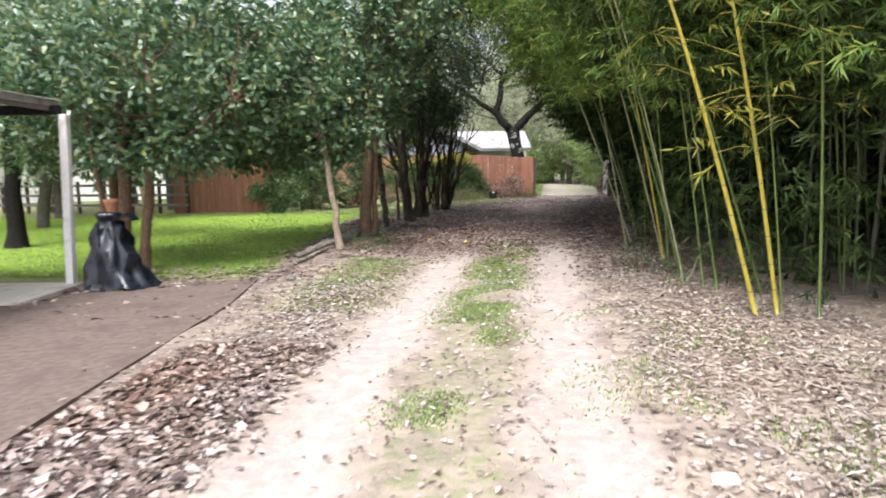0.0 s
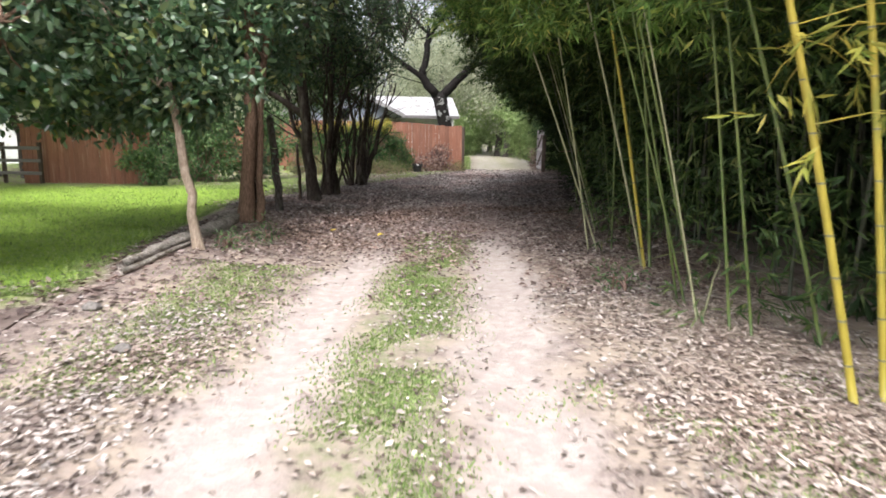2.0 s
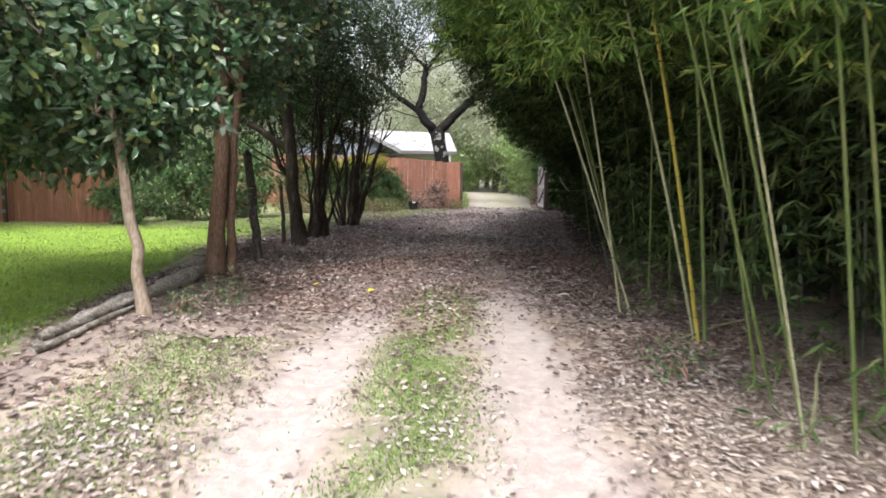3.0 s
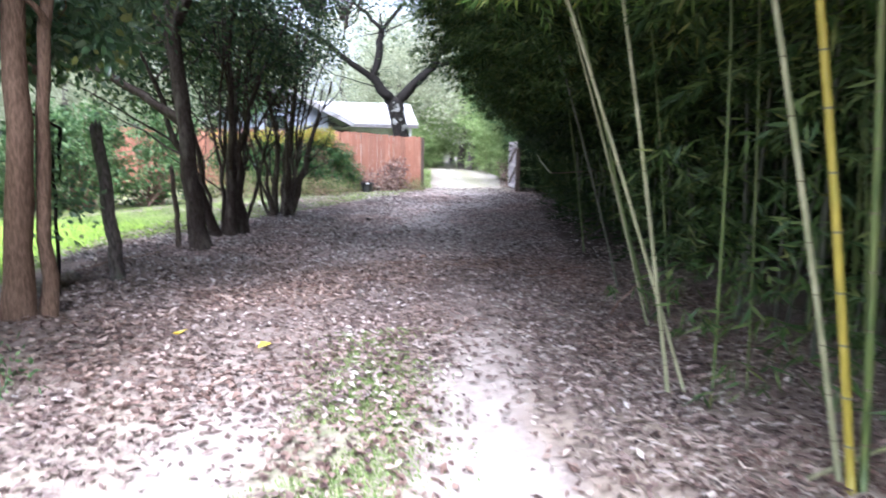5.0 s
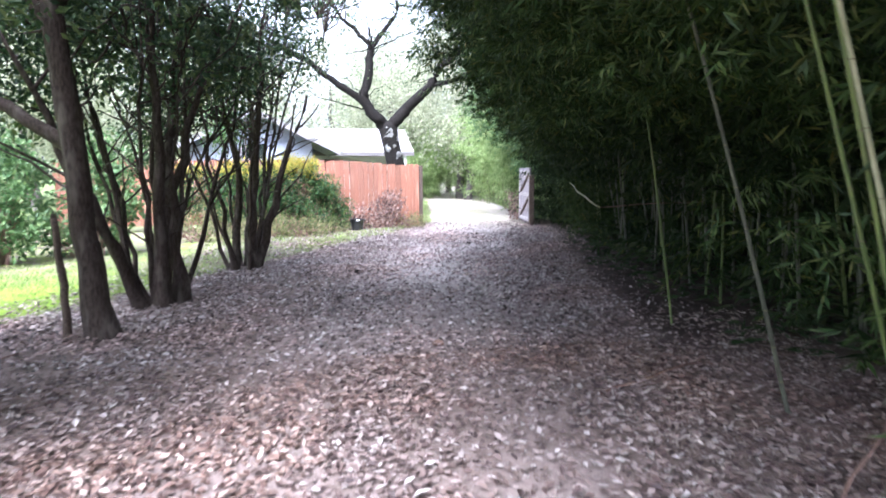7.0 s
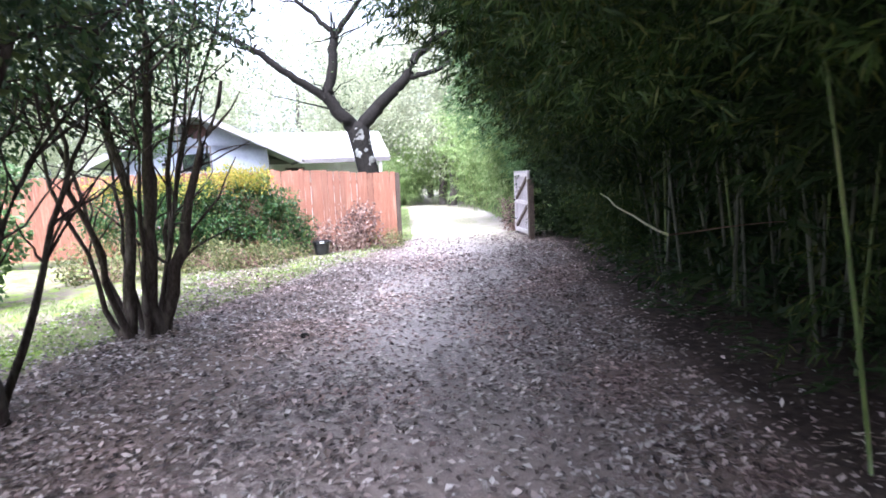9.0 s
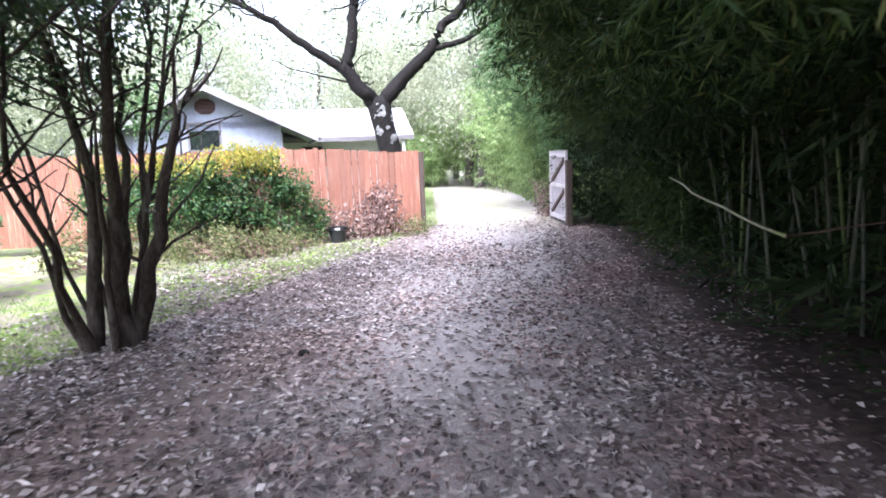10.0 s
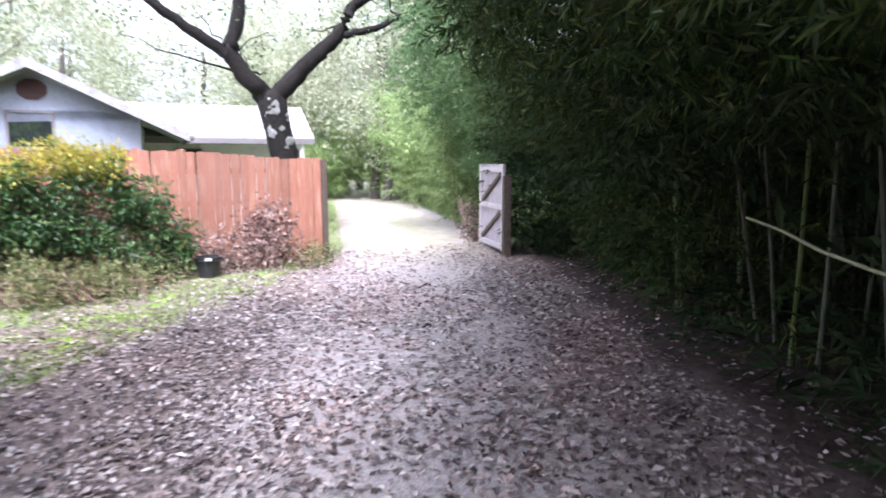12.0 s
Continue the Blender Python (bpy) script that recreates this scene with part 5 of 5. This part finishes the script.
def covered_heap():
    """A black plastic sheet draped over something, gathered at the top."""
    rng = np.random.default_rng(95)
    root = empty("covered_heap", pose(-4.2, 8.15, 0.0), "black plastic sheet draped over a heap beside the carport post", "covered heap")
    prof = [(0.02, 0.46), (0.06, 0.43), (0.12, 0.42), (0.2, 0.41), (0.28, 0.38), (0.36, 0.37), (0.44, 0.35), (0.52, 0.32), (0.6, 0.28), (0.68, 0.24), (0.75, 0.2), (0.82, 0.16), (0.87, 0.13), (0.9, 0.16), (0.95, 0.18), (0.98, 0.12), (0.985, 0.0)]
    sides = 56
    bm = bmesh.new()
    rings = []
    for z, r in prof:
        ring = []
        for k in range(sides):
            a = 2 * math.pi * k / sides
            fold = 1 + (0.09 * math.sin(5 * a + 5 * z) + 0.06 * math.sin(11 * a - 9 * z) + 0.045 * math.sin(19 * a + 14 * z)) * (1 - 0.4 * z)
            drag = 0.22 * max(0.0, math.cos(a + 0.35)) ** 4 * max(0.0, 1 - z * 4)
            rr = r * fold + drag
            sag = 0.05 * math.sin(9 * z + 2 * a) + 0.03 * math.sin(17 * z - 3 * a)
            ring.append(bm.verts.new(((rr + sag * (0.3 < z < 0.85)) * math.cos(a) * 0.86 - 0.06 * z, rr * math.sin(a) * 0.75, z + 0.03 * math.sin(5 * a + 8 * z) * (z < 0.9))))
        rings.append(ring)
    for a, b in zip(rings, rings[1:]):
        for k in range(sides):
            bm.faces.new((a[k], a[(k + 1) % sides], b[(k + 1) % sides], b[k]))
    for f in bm.faces:
        f.smooth = True
    part("sheet", bm, M_TARP, root)
    bm = bmesh.new()
    bmesh.ops.create_grid(bm, x_segments=6, y_segments=4, size=0.5)
    for v in bm.verts:
        v.co = Vector((v.co.x * 0.26 + 0.16, v.co.y * 0.2, 0.94 + 0.03 * math.sin(9 * v.co.x) - 0.12 * max(0, v.co.x) ** 2))
    geom = bmesh.ops.extrude_face_region(bm, geom=bm.faces[:])["geom"]
    bmesh.ops.translate(bm, vec=(0, 0, -0.015), verts=[g for g in geom if isinstance(g, bmesh.types.BMVert)])
    part("flap", bm, M_TARP, root, "loose flap of the plastic sheet")
    part("pot", lathe([(0.0, 0.96), (0.06, 0.96), (0.085, 1.1), (0.095, 1.1), (0.095, 1.14), (0.08, 1.14), (0.065, 1.0), (0.0, 1.0)][:-1], 16), M_RUST, root, "rusty brown pot on top")
    return root


covered_heap()

# ---- far houses and low fence seen through the trees ----
far = empty("house", pose(-17.0, 33.0, 0, 0, 0, 20), "distant white house seen between tree trunks", "house")
part("wall", boxed(-5, 5, 0, 6, 0, 2.7), M_WHITE, far)
part("roof", prism([(-5.4, 2.7), (5.4, 2.7), (0, 4.4)], -0.5, 6.5), M_ROOF, far)
for x in (-3.4, -0.6, 2.4):
    w = part("window", boxed(x, x + 1.1, -0.05, 0.0, 1.0, 2.1, 0.01), M_TRIM, far)
    part("pane", boxed(x + 0.08, x + 1.02, -0.07, -0.052, 1.08, 2.02), M_GLASS, w)
rail_fence = empty("low_fence", pose(-17.5, 24.0, 0, 0, 0, -12), "low grey wire and post fence at the back of the lawn", "fence")
for k in range(9):
    part("post", boxed(k * 1.1, k * 1.1 + 0.09, 0, 0.09, -0.05, 1.15, 0.008), M_FENCE_OLD, rail_fence)
for z in (0.25, 0.6, 0.95):
    part("rail", boxed(0, 8.9, -0.03, -0.002, z, z + 0.09, 0.004), M_TRIM, rail_fence)

# ---- thickets beyond the gate, and the far woods ----
def plume_clump(x, y, spread, tall, stems_n, seed):
    """Bamboo beyond the gate: many arching stems whose leafy upper parts hang in plumes."""
    rng = np.random.default_rng(seed)
    root = empty("bamboo_clump", pose(x, y, 0), "feathery light green bamboo clump beyond the gate", "bamboo", "bamboo beyond the gate")
    culms, spots = [], []
    for k in range(stems_n):
        a, q = rng.uniform(0, 2 * math.pi), rng.random() ** 0.5
        foot = np.array([math.cos(a) * q * spread[0] * 0.7, math.sin(a) * q * spread[1] * 0.7, 0])
        h = tall * rng.uniform(0.55, 1.1)
        out = np.array([math.cos(a), math.sin(a), 0]) * spread[0] * rng.uniform(0.3, 0.9)
        t = np.linspace(0, 1, 9)[:, None]
        line = foot + out * t ** 2.2 + np.array([0, 0, h]) * (t - 0.28 * t ** 4)
        culms.append(tube(line, np.linspace(0.018, 0.004, 9), 4))
        s = rng.uniform(0.12, 1.0, 34)
        spots.append(np.stack([np.interp(s, t[:, 0], line[:, c]) for c in range(3)], 1) + rng.normal(size=(34, 3)) * (0.22, 0.22, 0.18))
    tagged(child("culm", arrays("culm", *join(culms), M_CULM_GREEN), root), kind="stuff")
    c = np.vstack(spots)
    c[:, 2] = np.maximum(c[:, 2], 0.15)
    pos, way = sprays(c, 13, 0.42, rng)
    way[:, 2] -= 0.25
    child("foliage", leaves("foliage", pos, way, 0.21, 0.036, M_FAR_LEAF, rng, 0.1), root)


for k, (cx, cy, rx, ry, tall) in enumerate(((9.9, 35.5, 1.3, 1.7, 5.6), (10.6, 38.8, 1.6, 1.8, 6.2), (11.0, 42.0, 1.9, 2.0, 6.6), (11.2, 45.8, 2.1, 2.2, 6.8), (11.0, 50.0, 2.3, 2.4, 7.2), (9.6, 55.5, 2.6, 2.4, 7.4), (7.2, 59.0, 2.8, 2.4, 7.0), (13.4, 40.5, 2.0, 2.2, 7.6), (13.6, 46.5, 2.2, 2.4, 8.0), (7.6, 51.0, 1.6, 1.8, 4.2), (4.6, 53.0, 1.8, 1.8, 4.6))):
    plume_clump(cx, cy, (rx, ry), tall, 46, 111 + k)

far_tree_meshes = []
for k in range(3):
    rr = np.random.default_rng(120 + k)
    d = rr.normal(size=(150, 3))
    d /= np.linalg.norm(d, axis=1)[:, None]
    q = (0, 0, 6.2) + d * (rr.uniform(0.3, 1.0, (150, 1)) ** 0.5) * (3.4, 3.4, 4.4)
    pos, way = tufts(q, 42, 0.85, rr)
    far_tree_meshes.append((leaves("crown", pos, way, 0.2, 0.115, M_WASHED_LEAF, rr), arrays("trunk", *tube(bend((0, 0, -0.2), (0.3, 0.2, 7.0), (0.1, 0, 0), rr, 9), np.linspace(0.24, 0.08, 9), 8), M_BARK_GREY)))


def far_tree(x, y, k, size, spin):
    root = empty("far_tree", pose(x, y, 0, 0, 0, spin) @ Matrix.Scale(size, 4), "pale green tree in the distant woods, washed-out light in its colour", "tree", "distant woods")
    child("trunk", far_tree_meshes[k][1], root)
    child("crown", far_tree_meshes[k][0], root)


rng = np.random.default_rng(131)
for k in range(28):
    far_tree(rng.uniform(-26, 24), rng.uniform(46, 62), k % 3, rng.uniform(0.8, 1.25), rng.uniform(0, 360))
for k in range(12):
    far_tree(rng.uniform(-34, -22), rng.uniform(10, 44), k % 3, rng.uniform(0.8, 1.2), rng.uniform(0, 360))
for k in range(9):
    far_tree(rng.uniform(-22, 22), rng.uniform(-40, -24), k % 3, rng.uniform(0.8, 1.2), rng.uniform(0, 360))
for k in range(7):
    far_tree(rng.uniform(22, 30), rng.uniform(-20, 44), k % 3, rng.uniform(0.8, 1.2), rng.uniform(0, 360))
for x, y in ((-11.5, 25.0), (-8.5, 27.5), (-13.5, 28.0)):
    far_tree(x, y, int(rng.integers(0, 3)), rng.uniform(0.6, 0.8), rng.uniform(0, 360))

for k, (x, y) in enumerate(((-11.0, 17.5), (-13.5, 14.0), (-12.6, 21.0), (-15.2, 18.0), (-16.0, 11.5), (-10.4, 24.6), (-14.8, 24.0), (-17.5, 15.0))):
    far_tree(x, y, k % 3, 0.72 + 0.05 * (k % 4), 47 * k)
for k, (x, y) in enumerate(((-7.5, 44.5), (-3.0, 47.0), (2.4, 50.0), (-11.5, 43.0), (6.2, 54.0))):
    far_tree(x, y, k % 3, 0.85 + 0.07 * (k % 4), 61 * k)

# ---- leaf litter and grass ----
def litter(name, count, x0, x1, y0, y1, seed, keep, size, mat, label, flat=0.35):
    rng = np.random.default_rng(seed)
    y = rng.uniform(y0, y1, count)
    x = rng.uniform(0, 1, count) * (x1 - x0) + x0 + lane(y)
    ok = rng.random(count) < keep(x, y, x - lane(y))
    x, y = x[ok], y[ok]
    n = len(x)
    pos = np.stack([x, y, height(x, y) + rng.uniform(0.004, 0.03, n)], 1)
    a = rng.uniform(0, 2 * math.pi, n)
    way = np.stack([np.cos(a), np.sin(a), rng.normal(0, flat * 0.5, n)], 1)
    ln, wd = size[0] * rng.uniform(0.6, 1.4, n), size[1] * rng.uniform(0.6, 1.4, n)
    # leaves lie face up, with some tilt
    side = np.stack([-np.sin(a), np.cos(a), rng.normal(0, flat, n)], 1)
    side /= np.linalg.norm(side, axis=1)[:, None]
    up = np.array([0, 0, 1.0])
    belly = pos + way * (ln * 0.45)[:, None]
    cup = (wd * rng.uniform(-0.05, 0.35, n))[:, None] * up
    v = np.stack([pos, belly + side * (wd / 2)[:, None] + cup, pos + way * ln[:, None] + cup * 0.5, belly - side * (wd / 2)[:, None] + cup], 1).reshape(-1, 3)
    return tagged(new(name, arrays(name, v, np.arange(n * 4).reshape(n, 4), mat, False)), label, "leaf litter", kind="stuff")


def lawn_edge(y):
    return 7.3 * smooth(y, 15.0, 33.0) - 2.6


def litter_keep(x, y, u):
    patch = 0.5 + 0.5 * np.sin(1.3 * x + 0.8 * y) * np.sin(1.1 * y - 1.9 * x + 0.6)
    rut = np.exp(-(((np.abs(u) - 0.78) / 0.3) ** 2)) * (1 - smooth(y - 1.6 * (u > 0), 9.2, 12.2))
    base = 0.16 + 0.84 * smooth(y, 9.0, 13.5)
    left_bank = 0.9 * np.exp(-(((u + 1.75) / 0.5) ** 2)) * (1 - smooth(y, 7.0, 9.0))
    right_bank = 0.6 * smooth(u, 1.0, 1.6)
    far_thin = 1 - 0.7 * smooth(y, 25, 30)
    lawn_side = 1 - 0.9 * smooth(-x - 2.3, 0.0, 0.9)
    slab = np.where((x < -2.4) & (y < 8.8), 0.16, 1.0)
    verge = 1 - (0.65 - 0.25 * smooth(y, 21, 24)) * smooth(lawn_edge(y) - x, -0.3, 0.5)
    worn = 1 - 0.4 * np.exp(-((u / 0.9) ** 2)) * smooth(y, 15, 20)
    # leaves thin out under the thicket, where the soil has its painted shade
    return np.clip((base + left_bank + right_bank) * (0.45 + 0.75 * patch), 0, 1) * (1 - 0.985 * rut) * far_thin * lawn_side * slab * verge * worn * (1 - 0.9 * smooth(u, 2.0, 2.6) * smooth(y, 14.5, 16.5))


litter("leaf_litter", 78000, -4.0, 3.6, 1.0, 8.8, 141, litter_keep, (0.05, 0.028), M_LITTER_DRY, "small pale dry leaves strewn over the sandy track")
litter("leaf_litter", 60000, -4.0, 3.6, 8.6, 16.0, 146, litter_keep, (0.062, 0.034), M_LITTER, "brown and pale fallen leaves strewn over the track")
litter("leaf_litter", 112000, -5.5, 3.4, 16.0, 31.0, 142, litter_keep, (0.062, 0.037), M_LITTER_PALE, "brown and grey fallen leaves covering the shaded lane")



def straw_keep(x, y, u):
    return np.clip(smooth(u, 0.95, 1.7) * (1 - 0.55 * smooth(y, 12.0, 15.0)) * (0.55 + 0.45 * np.sin(2.2 * x + 1.4 * y) * np.sin(1.7 * y - x)), 0, 1)


litter("leaf_litter", 32000, 0.9, 4.2, 1.0, 17.0, 143, straw_keep, (0.085, 0.016), M_STRAW, "narrow tan bamboo leaves fallen along the thicket's foot")

litter("leaf_litter", 6500, -2.35, -1.15, 1.2, 5.3, 144, lambda x, y, u: 0.35 + 0.65 * smooth(-u, 1.2, 1.8), (0.085, 0.05), M_LITTER, "large dark and pale leaves heaped beside the drive")

litter("leaf_litter", 1500, -5.4, -2.4, 6.2, 9.6, 145, lambda x, y, u: np.where(y > 8.2 + 0.25 * (x + 2.6), 0.95, 0.22), (0.09, 0.05), M_LITTER, "scattered leaves blown against the drive's end")


def blades(name, x, y, tall, seed, label, mat=M_GRASS):
    rng = np.random.default_rng(seed)
    n = len(x)
    pos = np.stack([x, y, height(x, y) - 0.005], 1)
    way = np.stack([rng.normal(0, 0.7, n), rng.normal(0, 0.7, n), np.ones(n)], 1)
    v, f = leaf_arrays(pos, way, tall * rng.uniform(0.5, 1.3, n), 0.0095 * rng.uniform(0.7, 1.5, n), rng, 0.1)
    return tagged(new(name, arrays(name, v, f, mat, False)), label, "grass", kind="stuff")


rng = np.random.default_rng(151)
# tufts on the crown of the track and its verges
y = rng.uniform(3.5, 12.8, 52000)
u = rng.normal(0, 0.22, 52000)
good = rng.random(52000) < smooth(np.sin(2.3 * y + 3 * u) + 0.7 * np.sin(5.1 * y - 4 * u) + 1.6 * smooth(y, 4.5, 8.0), 0.2, 1.6)
blades("grass", (lane(y) + u)[good], y[good], 0.03, 152, "short green grass on the crown of the track")
y = rng.uniform(6.6, 10.2, 15000)
x = lane(y) - 1.75 + rng.normal(0, 0.32, 15000) - 0.06 * (y - 6.6)
blades("grass", x, y, 0.03, 153, "short green grass at the drive's edge")
y = rng.uniform(1.5, 6.6, 22000)
x = lane(y) + 2.0 + rng.normal(0, 0.6, 22000)
good = np.sin(3 * x + 1.0) * np.sin(2.6 * y) + 0.3 * np.sin(9 * x) * np.sin(7 * y) > 0.05
blades("grass", x[good], y[good], 0.03, 154, "thin green grass on the sandy verge")
# lawn
y = 9.0 + 16.0 * rng.random(48000) ** 1.6
x = lawn_edge(y) - 9.0 * rng.random(48000) ** 1.3
blades("lawn_grass", x, y, 0.055, 155, "bright green mown lawn")
y = rng.uniform(20.5, 29.5, 20000)
x = lawn_edge(y) - 3.4 * rng.random(20000)
good = (rng.random(20000) < 0.35 + 0.65 * (np.sin(2.6 * x + 1.1 * y) * np.sin(2.3 * y - x) > 0)) & (x < lawn_edge(y) + 0.2) & (x < 4.4) & ((x - 4.5) * 0.686 + 30.1 > y + 0.1)
blades("grass", x[good], y[good], 0.07, 156, "rough green grass verge before the fence")
# rough grass along the lane beyond the gate
y = rng.uniform(30.5, 46.0, 22000)
side = np.where(rng.random(22000) < 0.5, -1.0, 1.0)
x = 1.64 + 0.16 * y + side * (1.75 + 2.6 * rng.random(22000))
good = (x > 4.5) & ((y > 31.5) | (x < 6.0))
blades("grass", x[good], y[good], 0.13, 157, "rough grass along the lane beyond the gate")
